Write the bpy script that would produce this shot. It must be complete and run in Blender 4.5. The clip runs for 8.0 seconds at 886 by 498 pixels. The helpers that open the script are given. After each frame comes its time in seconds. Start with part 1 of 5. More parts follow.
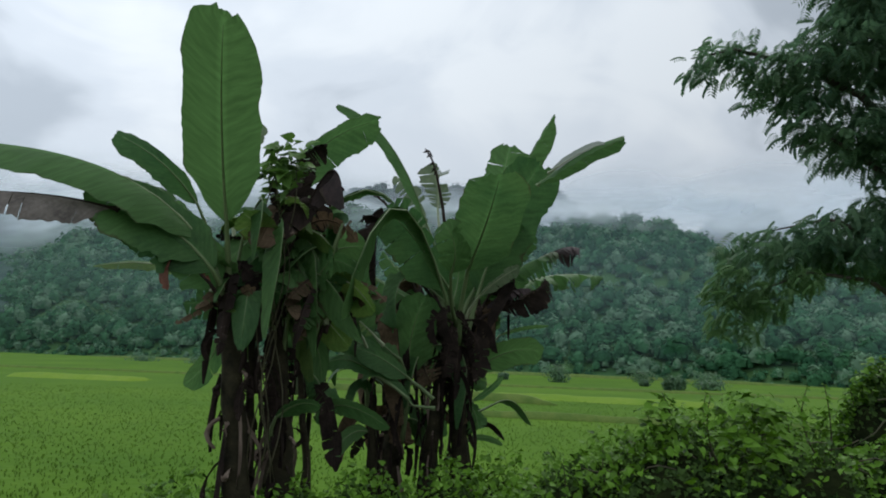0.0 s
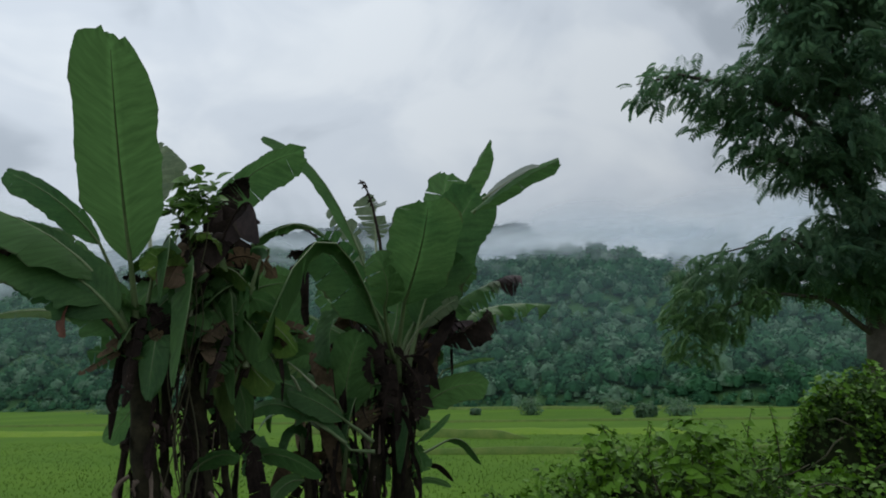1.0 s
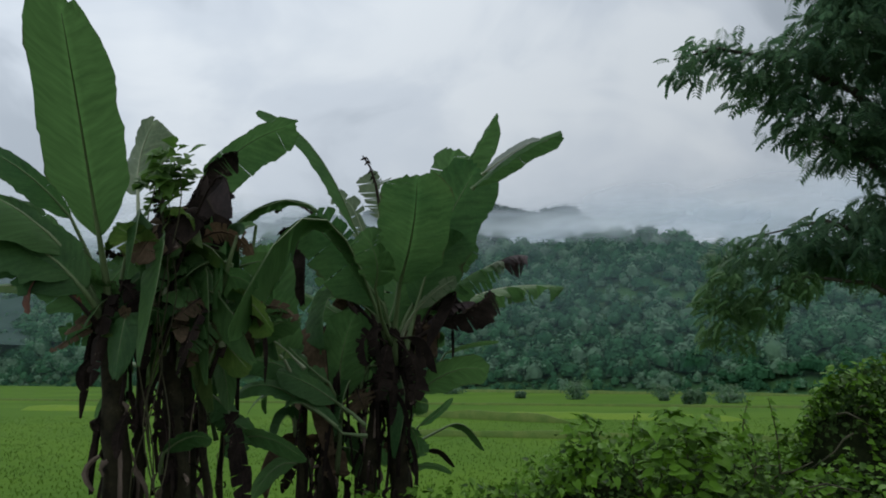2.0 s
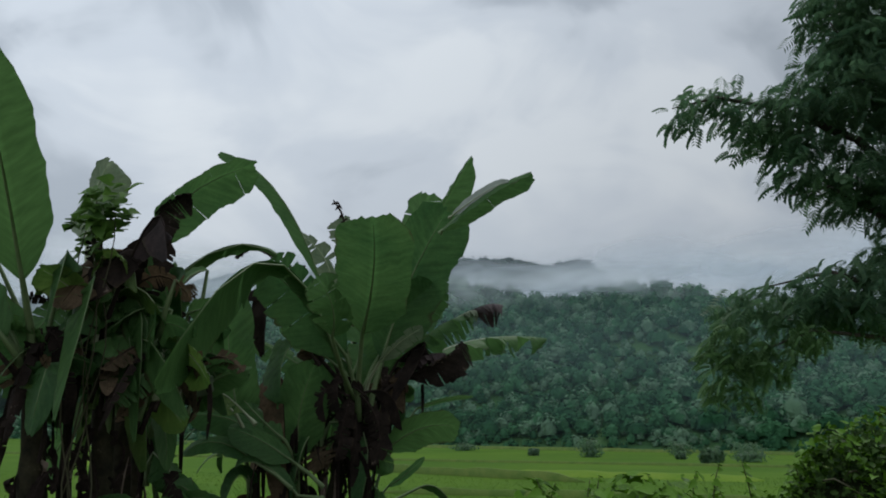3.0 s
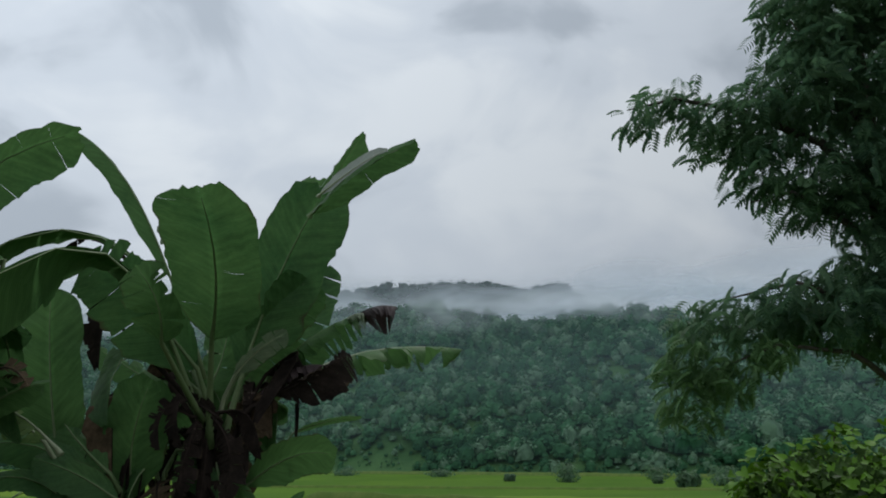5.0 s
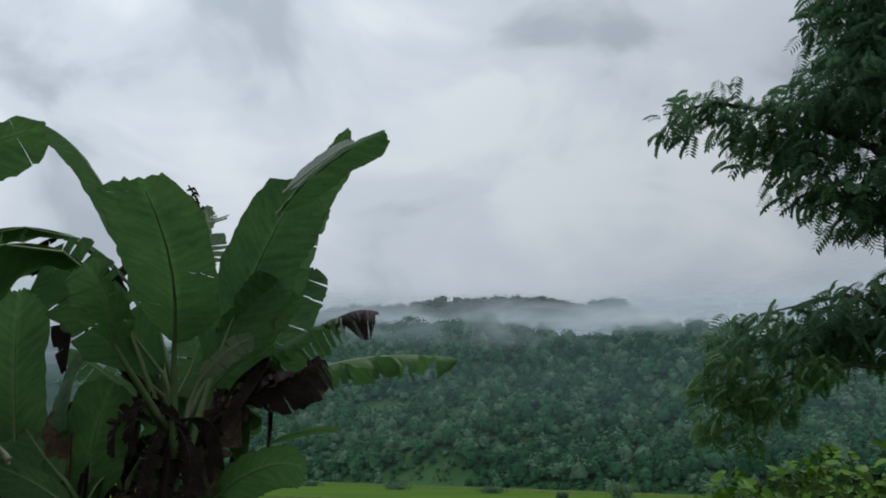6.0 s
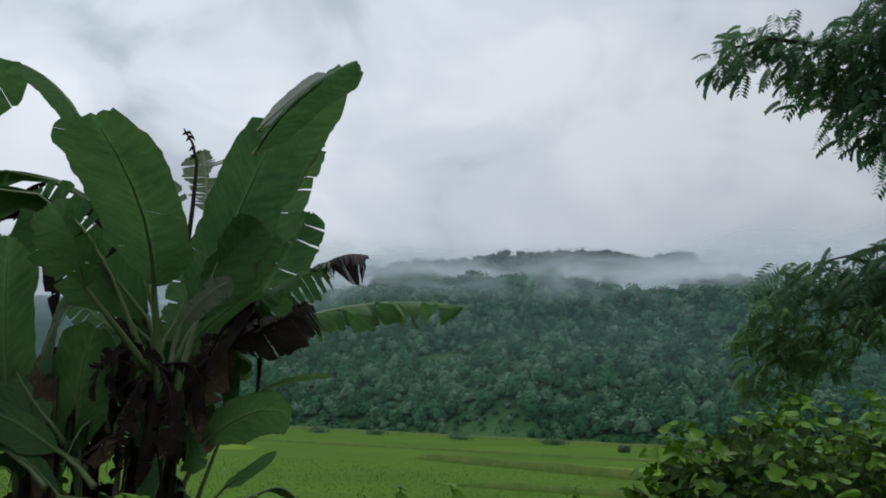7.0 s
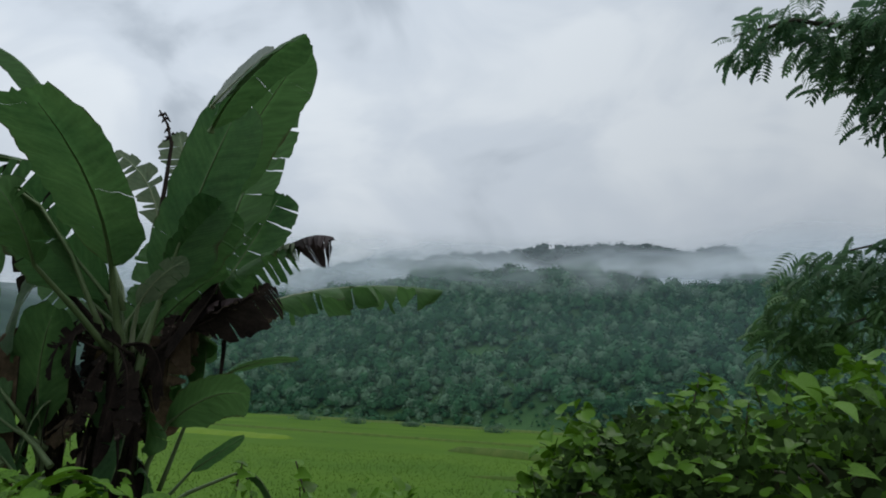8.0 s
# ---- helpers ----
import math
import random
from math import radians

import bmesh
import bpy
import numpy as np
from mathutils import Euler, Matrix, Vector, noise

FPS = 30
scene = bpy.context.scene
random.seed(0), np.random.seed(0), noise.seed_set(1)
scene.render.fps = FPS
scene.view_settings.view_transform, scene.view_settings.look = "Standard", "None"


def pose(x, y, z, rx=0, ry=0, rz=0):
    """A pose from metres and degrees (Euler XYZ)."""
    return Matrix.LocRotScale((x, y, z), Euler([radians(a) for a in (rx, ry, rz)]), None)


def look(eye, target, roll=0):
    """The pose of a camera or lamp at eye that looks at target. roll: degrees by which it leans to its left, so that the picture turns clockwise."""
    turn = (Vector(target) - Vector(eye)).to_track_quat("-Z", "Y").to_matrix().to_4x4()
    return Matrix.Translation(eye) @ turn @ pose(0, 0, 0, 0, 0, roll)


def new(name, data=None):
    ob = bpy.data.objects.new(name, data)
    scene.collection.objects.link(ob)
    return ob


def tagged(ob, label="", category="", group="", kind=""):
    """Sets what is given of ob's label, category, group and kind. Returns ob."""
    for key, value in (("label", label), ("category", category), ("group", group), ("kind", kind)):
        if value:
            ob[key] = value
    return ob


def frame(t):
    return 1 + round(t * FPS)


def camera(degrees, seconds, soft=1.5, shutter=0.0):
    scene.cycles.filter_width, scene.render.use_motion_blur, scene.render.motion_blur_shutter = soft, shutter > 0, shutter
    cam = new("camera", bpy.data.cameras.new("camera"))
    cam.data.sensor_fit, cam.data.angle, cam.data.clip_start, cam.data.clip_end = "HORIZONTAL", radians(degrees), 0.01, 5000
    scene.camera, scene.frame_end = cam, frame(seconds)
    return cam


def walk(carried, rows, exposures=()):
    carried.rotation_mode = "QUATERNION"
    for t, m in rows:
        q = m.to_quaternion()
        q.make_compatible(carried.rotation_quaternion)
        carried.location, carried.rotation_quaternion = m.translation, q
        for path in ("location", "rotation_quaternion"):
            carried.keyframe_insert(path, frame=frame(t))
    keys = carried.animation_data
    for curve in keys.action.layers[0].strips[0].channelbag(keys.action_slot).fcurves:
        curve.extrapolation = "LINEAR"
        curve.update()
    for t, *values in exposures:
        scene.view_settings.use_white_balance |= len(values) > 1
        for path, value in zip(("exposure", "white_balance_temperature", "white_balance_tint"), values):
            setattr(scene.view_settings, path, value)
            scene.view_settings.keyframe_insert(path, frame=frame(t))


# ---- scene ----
cam = camera(61.1, 8.0, 1.87)
METRES, EYE, TILT, LEAN, TURN = 4.8, 1.6, 7.9, -1.7, 0.0
ROWS = [
    (0.0, 0.0, 0.0, 0.0, 0.0, 0.0, -0.0),
    (0.5, 0.0246, 0.0351, -0.006, 0.78, 1.51, 0.36),
    (1.0, 0.0661, 0.0656, -0.0099, -2.41, 2.73, 2.43),
    (1.5, 0.1148, 0.0946, -0.0149, 0.99, 1.96, 0.94),
    (1.7, 0.1349, 0.1069, -0.0169, 0.66, 1.49, 1.72),
    (2.8, 0.2352, 0.1897, -0.028, 3.12, 3.43, 1.85),
    (3.0, 0.249, 0.2082, -0.0308, 2.36, 5.67, 1.71),
    (3.5, 0.2784, 0.2614, -0.0476, 1.66, -1.93, 1.55),
    (4.0, 0.3147, 0.3314, -0.0534, 3.25, 2.24, 2.51),
    (4.5, 0.3526, 0.3993, -0.0596, 2.22, 4.52, 1.3),
    (4.7, 0.3695, 0.4239, -0.0624, -0.68, 6.76, 1.88),
    (5.8, 0.4824, 0.5272, -0.0774, 7.3, 8.35, 2.63),
    (6.0, 0.5055, 0.5394, -0.0797, 4.91, 8.66, 1.23),
    (6.5, 0.5605, 0.5679, -0.0869, 7.74, 6.54, 2.24),
    (7.0, 0.6053, 0.6099, -0.093, 9.78, 5.26, 0.99),
    (7.5, 0.6622, 0.6301, -0.104, 9.7, 6.21, -1.79),
    (8.0, 0.7021, 0.6611, -0.1089, 12.68, 4.79, 0.54),
]
EXPOSURES = [(0.0, 0.39), (0.5, 0.32), (1.0, 0.12), (1.5, 0.15), (3.0, 0.0), (3.3, 0.72), (3.5, 0.85), (4.0, 0.28), (4.5, 0.05), (6.0, 0.0), (6.5, 0.08), (7.0, 0.1), (7.5, 0.03), (8.0, 0.03)]
walk(cam, [(t, pose(0, 0, EYE, TILT, LEAN, TURN) @ pose(METRES * x, METRES * y, METRES * z, 90 + pitch, roll, yaw)) for t, x, y, z, yaw, pitch, roll in ROWS], EXPOSURES)

# ---- light ----
world = bpy.data.worlds.new("overcast")
scene.world = world
world.use_nodes = True
wt = world.node_tree
wt.nodes.clear()


def wnode(kind, **values):
    n = wt.nodes.new(kind)
    for key, value in values.items():
        n.inputs[key].default_value = value
    return n


w_out = wt.nodes.new("ShaderNodeOutputWorld")
w_bg = wnode("ShaderNodeBackground", Strength=1.03)
w_tc = wt.nodes.new("ShaderNodeTexCoord")
w_sky = wt.nodes.new("ShaderNodeTexSky")
w_sky.sky_type = "NISHITA"
w_sky.sun_disc = False
w_sky.sun_elevation = radians(55)
w_sky.sun_rotation = radians(30)
w_map = wt.nodes.new("ShaderNodeMapping")
w_map.inputs["Scale"].default_value = (1.0, 1.0, 1.45)
w_n1 = wnode("ShaderNodeTexNoise", Scale=4.6, Detail=5.0, Roughness=0.48, Distortion=0.55)
w_n2 = wnode("ShaderNodeTexNoise", Scale=2.3, Detail=4.0, Roughness=0.5, Distortion=0.3)
w_add = wt.nodes.new("ShaderNodeMath")
w_add.operation = "ADD"
w_ramp = wt.nodes.new("ShaderNodeValToRGB")
w_ramp.color_ramp.interpolation = "EASE"
w_ramp.color_ramp.elements[0].position, w_ramp.color_ramp.elements[0].color = 0.385, (0.395, 0.45, 0.515, 1)
w_ramp.color_ramp.elements[1].position, w_ramp.color_ramp.elements[1].color = 0.60, (0.672, 0.728, 0.782, 1)
w_mid = w_ramp.color_ramp.elements.new(0.49)
w_mid.color = (0.56, 0.622, 0.695, 1)
w_half = wt.nodes.new("ShaderNodeMath")
w_half.operation = "MULTIPLY"
w_half.inputs[1].default_value = 0.5
w_scale = wnode("ShaderNodeMixRGB")
w_scale.blend_type = "MULTIPLY"
w_scale.inputs[0].default_value = 1.0
w_scale.inputs[2].default_value = (0.05, 0.05, 0.05, 1)
w_mix = wnode("ShaderNodeMixRGB")
w_mix.inputs[0].default_value = 0.94
wt.links.new(w_tc.outputs["Generated"], w_map.inputs["Vector"])
wt.links.new(w_map.outputs["Vector"], w_n1.inputs["Vector"])
wt.links.new(w_map.outputs["Vector"], w_n2.inputs["Vector"])
wt.links.new(w_n1.outputs["Fac"], w_add.inputs[0])
wt.links.new(w_n2.outputs["Fac"], w_add.inputs[1])
wt.links.new(w_add.outputs[0], w_half.inputs[0])
wt.links.new(w_half.outputs[0], w_ramp.inputs["Fac"])
wt.links.new(w_sky.outputs["Color"], w_scale.inputs[1])
wt.links.new(w_scale.outputs["Color"], w_mix.inputs[1])
wt.links.new(w_ramp.outputs["Color"], w_mix.inputs[2])
w_sep = wt.nodes.new("ShaderNodeSeparateXYZ")
w_grad = wt.nodes.new("ShaderNodeMapRange")
w_grad.inputs["From Min"].default_value, w_grad.inputs["From Max"].default_value = 0.0, 0.6
w_grad.inputs["To Min"].default_value, w_grad.inputs["To Max"].default_value = 0.75, 1.18
w_dim = wnode("ShaderNodeMixRGB")
w_dim.blend_type = "MULTIPLY"
w_dim.inputs[0].default_value = 1.0
w_side = wt.nodes.new("ShaderNodeMapRange")
w_side.inputs["From Min"].default_value, w_side.inputs["From Max"].default_value = -0.55, 0.42
w_side.inputs["To Min"].default_value, w_side.inputs["To Max"].default_value = 1.10, 0.76
w_both = wt.nodes.new("ShaderNodeMath")
w_both.operation = "MULTIPLY"
wt.links.new(w_tc.outputs["Generated"], w_sep.inputs[0])
wt.links.new(w_sep.outputs["X"], w_side.inputs["Value"])
wt.links.new(w_sep.outputs["Z"], w_grad.inputs["Value"])
wt.links.new(w_mix.outputs["Color"], w_dim.inputs[1])
wt.links.new(w_grad.outputs[0], w_both.inputs[0])
wt.links.new(w_side.outputs[0], w_both.inputs[1])
wt.links.new(w_both.outputs[0], w_dim.inputs[2])
wt.links.new(w_dim.outputs["Color"], w_bg.inputs["Color"])
wt.links.new(w_bg.outputs[0], w_out.inputs["Surface"])

sun = new("sun", bpy.data.lights.new("sun", "SUN"))
sun.data.energy, sun.data.angle, sun.data.color = 0.7, radians(25), (1.0, 0.98, 0.95)
sun.matrix_world = look((20, 30, 60), (0, 0, 0))

# ---- materials ----


def material(name, low, high, scale=3.0, rough=0.6, translucent=0.0, bump=0.3, fine=60.0, veins=0.0, tone="", spec=0.4, speck=None, spread=0.0, single=False):
    """low..high: the base colour's range over noise of that scale (per metre); fine: the scale of the grain."""
    m = bpy.data.materials.new(name)
    m.use_nodes = True
    t = m.node_tree
    bsdf, outp = t.nodes["Principled BSDF"], t.nodes["Material Output"]
    tc = t.nodes.new("ShaderNodeTexCoord")
    n1 = t.nodes.new("ShaderNodeTexNoise")
    n1.inputs["Scale"].default_value, n1.inputs["Detail"].default_value, n1.inputs["Roughness"].default_value = scale, 6.0, 0.6
    n2 = t.nodes.new("ShaderNodeTexNoise")
    n2.inputs["Scale"].default_value, n2.inputs["Detail"].default_value = fine, 3.0
    t.links.new(tc.outputs["Object"], n1.inputs["Vector"])
    t.links.new(tc.outputs["Object"], n2.inputs["Vector"])
    mix = t.nodes.new("ShaderNodeMath")
    mix.operation = "MULTIPLY_ADD"
    mix.inputs[1].default_value = 0.35
    t.links.new(n2.outputs["Fac"], mix.inputs[0])
    t.links.new(n1.outputs["Fac"], mix.inputs[2])
    fac = mix.outputs[0]
    if spread:
        geo = t.nodes.new("ShaderNodeObjectInfo" if single else "ShaderNodeNewGeometry")
        more = t.nodes.new("ShaderNodeMath")
        more.operation = "MULTIPLY_ADD"
        more.inputs[1].default_value = spread
        t.links.new(geo.outputs["Random" if single else "Random Per Island"], more.inputs[0])
        t.links.new(fac, more.inputs[2])
        fac = more.outputs[0]
    if tone:
        att = t.nodes.new("ShaderNodeAttribute")
        att.attribute_name = tone
        more = t.nodes.new("ShaderNodeMath")
        more.operation = "MULTIPLY_ADD"
        more.inputs[1].default_value = 0.45
        t.links.new(att.outputs["Fac"], more.inputs[0])
        t.links.new(fac, more.inputs[2])
        fac = more.outputs[0]
    ramp = t.nodes.new("ShaderNodeValToRGB")
    extra = spread + (0.45 if tone else 0.0)
    ramp.color_ramp.elements[0].position, ramp.color_ramp.elements[0].color = 0.42 + extra * 0.1, (*low, 1)
    ramp.color_ramp.elements[1].position, ramp.color_ramp.elements[1].color = min(1.0, 0.92 + extra * 0.4), (*high, 1)
    if speck:
        e = ramp.color_ramp.elements.new(min(0.995, 0.86 + extra * 0.4))
        e.color = (*high, 1)
        ramp.color_ramp.elements[-1].color = (*speck, 1)
    t.links.new(fac, ramp.inputs["Fac"])
    bsdf.inputs["Roughness"].default_value = rough
    bsdf.inputs["Specular IOR Level"].default_value = spec
    colour = ramp.outputs["Color"]
    height = n2.outputs["Fac"]
    if veins:
        sep = t.nodes.new("ShaderNodeSeparateXYZ")
        t.links.new(tc.outputs["UV"], sep.inputs[0])
        ab = t.nodes.new("ShaderNodeMath")
        ab.operation = "ABSOLUTE"
        t.links.new(sep.outputs["X"], ab.inputs[0])
        slant = t.nodes.new("ShaderNodeMath")
        slant.operation = "MULTIPLY_ADD"
        slant.inputs[1].default_value = -0.12
        t.links.new(ab.outputs[0], slant.inputs[0])
        t.links.new(sep.outputs["Y"], slant.inputs[2])
        wave = t.nodes.new("ShaderNodeMath")
        wave.operation = "MULTIPLY"
        wave.inputs[1].default_value = veins
        t.links.new(slant.outputs[0], wave.inputs[0])
        s = t.nodes.new("ShaderNodeMath")
        s.operation = "SINE"
        t.links.new(wave.outputs[0], s.inputs[0])
        jitter = t.nodes.new("ShaderNodeMath")
        jitter.operation = "MULTIPLY_ADD"
        jitter.inputs[1].default_value = 0.5
        t.links.new(s.outputs[0], jitter.inputs[0])
        t.links.new(n2.outputs["Fac"], jitter.inputs[2])
        height = jitter.outputs[0]
        # streaks along the side veins and a paler zone by the midrib
        stretch = t.nodes.new("ShaderNodeCombineXYZ")
        wide = t.nodes.new("ShaderNodeMath")
        wide.operation = "MULTIPLY"
        wide.inputs[1].default_value = 26.0
        t.links.new(slant.outputs[0], wide.inputs[0])
        t.links.new(sep.outputs["X"], stretch.inputs["X"])
        t.links.new(wide.outputs[0], stretch.inputs["Y"])
        streak = t.nodes.new("ShaderNodeTexNoise")
        streak.inputs["Scale"].default_value, streak.inputs["Detail"].default_value = 1.3, 4.0
        t.links.new(stretch.outputs[0], streak.inputs["Vector"])
        level = t.nodes.new("ShaderNodeMapRange")
        level.inputs["From Min"].default_value, level.inputs["From Max"].default_value = 0.28, 0.72
        level.inputs["To Min"].default_value, level.inputs["To Max"].default_value = 0.78, 1.22
        t.links.new(streak.outputs["Fac"], level.inputs["Value"])
        rib = t.nodes.new("ShaderNodeMapRange")
        rib.inputs["From Min"].default_value, rib.inputs["From Max"].default_value = 0.02, 0.16
        rib.inputs["To Min"].default_value, rib.inputs["To Max"].default_value = 1.35, 1.0
        t.links.new(ab.outputs[0], rib.inputs["Value"])
        gain = t.nodes.new("ShaderNodeMath")
        gain.operation = "MULTIPLY"
        t.links.new(level.outputs[0], gain.inputs[0])
        t.links.new(rib.outputs[0], gain.inputs[1])
        tint = t.nodes.new("ShaderNodeMixRGB")
        tint.blend_type = "MULTIPLY"
        tint.inputs[0].default_value = 1.0
        t.links.new(colour, tint.inputs[1])
        t.links.new(gain.outputs[0], tint.inputs[2])
        colour = tint.outputs["Color"]
        rim = t.nodes.new("ShaderNodeMath")
        rim.operation = "MULTIPLY_ADD"
        rim.inputs[1].default_value = 0.55
        t.links.new(n1.outputs["Fac"], rim.inputs[0])
        t.links.new(ab.outputs[0], rim.inputs[2])
        dry = t.nodes.new("ShaderNodeMapRange")
        dry.inputs["From Min"].default_value, dry.inputs["From Max"].default_value = 1.25, 1.36
        t.links.new(rim.outputs[0], dry.inputs["Value"])
        brown = t.nodes.new("ShaderNodeMixRGB")
        brown.inputs[2].default_value = (0.075, 0.058, 0.032, 1)
        t.links.new(dry.outputs[0], brown.inputs[0])
        t.links.new(colour, brown.inputs[1])
        colour = brown.outputs["Color"]
    b = t.nodes.new("ShaderNodeBump")
    b.inputs["Strength"].default_value = bump
    b.inputs["Distance"].default_value = 0.3 / fine if not veins else 0.0022
    t.links.new(height, b.inputs["Height"])
    t.links.new(b.outputs[0], bsdf.inputs["Normal"])
    t.links.new(colour, bsdf.inputs["Base Color"])
    if translucent:
        tr = t.nodes.new("ShaderNodeBsdfTranslucent")
        t.links.new(colour, tr.inputs["Color"])
        ms = t.nodes.new("ShaderNodeMixShader")
        ms.inputs[0].default_value = translucent
        t.links.new(bsdf.outputs[0], ms.inputs[1])
        t.links.new(tr.outputs[0], ms.inputs[2])
        t.links.new(ms.outputs[0], outp.inputs["Surface"])
    return m


LEAF = {
    "g": material("banana_leaf_green", (0.036, 0.104, 0.034), (0.092, 0.196, 0.060), 2.2, 0.42, 0.40, 0.35, 40, 420.0, spec=0.2, spread=0.45, single=True),
    "p": material("banana_leaf_pale", (0.11, 0.17, 0.09), (0.22, 0.27, 0.16), 5.0, 0.5, 0.35, 0.4, 40, 420.0),
    "y": material("banana_leaf_yellowing", (0.055, 0.135, 0.025), (0.15, 0.24, 0.055), 4.0, 0.5, 0.40, 0.4, 40, 420.0),
    "e": material("banana_leaf_burnt", (0.014, 0.012, 0.011), (0.072, 0.044, 0.046), 4.0, 0.7, 0.15, 0.3, 40, 420.0),
    # pale grey: waxy underside, plus sky sheen and transmitted light put into the colour
    "w": material("banana_leaf_waxy_sheen", (0.26, 0.30, 0.27), (0.42, 0.46, 0.43), 3.0, 0.4, 0.4, 0.3, 40, 420.0, spec=0.6),
    "t": material("banana_leaf_dry", (0.035, 0.030, 0.014), (0.20, 0.135, 0.085), 4.0, 0.75, 0.25, 0.5, 40, 420.0, spec=0.15),
    "d": material("banana_leaf_withered", (0.007, 0.006, 0.005), (0.040, 0.029, 0.024), 5.0, 0.9, 0.12, 0.35, 50, 300.0, spec=0.08, speck=(0.20, 0.155, 0.125)),
}
LEAF["r"] = LEAF["g"]
LEAF["s"] = material("banana_leaf_grey_dry", (0.060, 0.050, 0.044), (0.26, 0.225, 0.20), 3.5, 0.6, 0.2, 0.5, 40, 420.0, spec=0.25)
LEAF["o"] = material("banana_leaf_rust", (0.09, 0.035, 0.022), (0.26, 0.115, 0.075), 5.0, 0.7, 0.25, 0.5, 40, 420.0, spec=0.15)
TAN = material("dry_sheath", (0.10, 0.075, 0.055), (0.26, 0.20, 0.16), 8.0, 0.85, 0.1, 0.5, 50, spec=0.1)
MIDRIB = material("banana_midrib", (0.09, 0.15, 0.055), (0.19, 0.25, 0.115), 6.0, 0.45, 0.0, 0.2, 50)
MIDRIB_PALE = material("banana_midrib_pale", (0.24, 0.29, 0.17), (0.42, 0.45, 0.30), 6.0, 0.45, 0.0, 0.2, 50)
STEM = material("banana_stem", (0.010, 0.010, 0.007), (0.045, 0.040, 0.022), 7.0, 0.85, 0.0, 0.9, 35, spec=0.1, speck=(0.16, 0.125, 0.09))
VINE = material("vine_leaf", (0.007, 0.030, 0.004), (0.100, 0.225, 0.015), 2.4, 0.45, 0.25, 0.4, 30, spread=0.8, spec=0.18)
VINE_SINGLE = material("vine_leaf_large", (0.012, 0.048, 0.006), (0.115, 0.255, 0.018), 9.0, 0.52, 0.25, 0.4, 40, spread=0.8, spec=0.18, single=True)
CLIMBER = material("climbing_vine_leaf", (0.035, 0.095, 0.020), (0.12, 0.235, 0.045), 3.0, 0.5, 0.35, 0.3, 30, spread=0.6, spec=0.3)
# the vine leaf again, its colour darkened to carry the flank's shade
VINE_SHADED = material("vine_leaf_shaded", (0.006, 0.018, 0.005), (0.042, 0.082, 0.018), 5.0, 0.7, 0.15, 0.4, 30, spread=0.8, spec=0.08)
# near-black colour standing for the shade inside the thicket
VINE_GAP_SHADE = material("vine_gap_shade", (0.004, 0.007, 0.003), (0.02, 0.026, 0.010), 9.0, 1.0, 0.0, 1.0, 25, spec=0.0)
TWIG = material("vine_twig", (0.03, 0.032, 0.014), (0.085, 0.078, 0.036), 10.0, 0.7, 0.0, 0.4, 60)
BARK = material("tree_bark", (0.035, 0.03, 0.024), (0.11, 0.095, 0.075), 6.0, 0.9, 0.0, 0.9, 30)
FROND = material("tree_leaf", (0.055, 0.135, 0.085), (0.14, 0.25, 0.12), 0.9, 0.5, 0.6, 0.2, 20, spread=0.3, spec=0.5)
FAR_LEAF = material("far_tree_leaf", (0.055, 0.14, 0.05), (0.125, 0.235, 0.08), 0.8, 0.6, 0.30, 0.2, 8, spread=0.3)
RICE = material("rice_plants", (0.052, 0.122, 0.005), (0.086, 0.168, 0.009), 0.12, 0.6, 0.35, 0.2, 3.0, spread=0.25)
FIELD = material("rice_field", (0.046, 0.118, 0.005), (0.088, 0.176, 0.010), 0.055, 0.85, 0.0, 0.6, 2.2, spec=0.1, speck=(0.13, 0.20, 0.02))
BUND = material("field_bund", (0.055, 0.120, 0.012), (0.135, 0.185, 0.035), 0.8, 0.9, 0.0, 0.8, 8.0)
SOIL = material("bank_soil", (0.03, 0.045, 0.015), (0.10, 0.11, 0.045), 2.0, 0.95, 0.0, 0.9, 20)
FOREST_FLOOR = material("forest_floor", (0.02, 0.075, 0.02), (0.05, 0.13, 0.03), 0.08, 0.95, 0.0, 0.6, 1.2)
CROWN = material("forest_crowns", (0.011, 0.050, 0.029), (0.062, 0.178, 0.080), 0.10, 0.9, 0.15, 1.0, 2.6, tone="tone", spec=0.05, speck=(0.135, 0.235, 0.145))
FAR_WOOD = material("far_ridge_wood", (0.03, 0.055, 0.05), (0.06, 0.10, 0.08), 0.05, 0.95, 0.0, 0.6, 0.8, spec=0.05)

# ---- building helpers ----


def thing(name, at, label, category, group=""):
    e = new(name)
    e.location = at
    return tagged(e, label, category, group)


def part(name, data, mat, parent, label=""):
    """One mesh, built in world coordinates, as a part of its thing."""
    if isinstance(data, bmesh.types.BMesh):
        me = bpy.data.meshes.new(name)
        data.to_mesh(me)
        data.free()
        data = me
    if not data.materials:
        data.materials.append(mat)
    ob = new(name, data)
    if parent:
        ob.parent = parent
        ob.matrix_parent_inverse = Matrix.Translation(parent.location).inverted() if parent.type == "EMPTY" else Matrix()
    if label:
        tagged(ob, label)
    return ob


def shade_smooth(me):
    me.polygons.foreach_set("use_smooth", np.ones(len(me.polygons), dtype=bool))


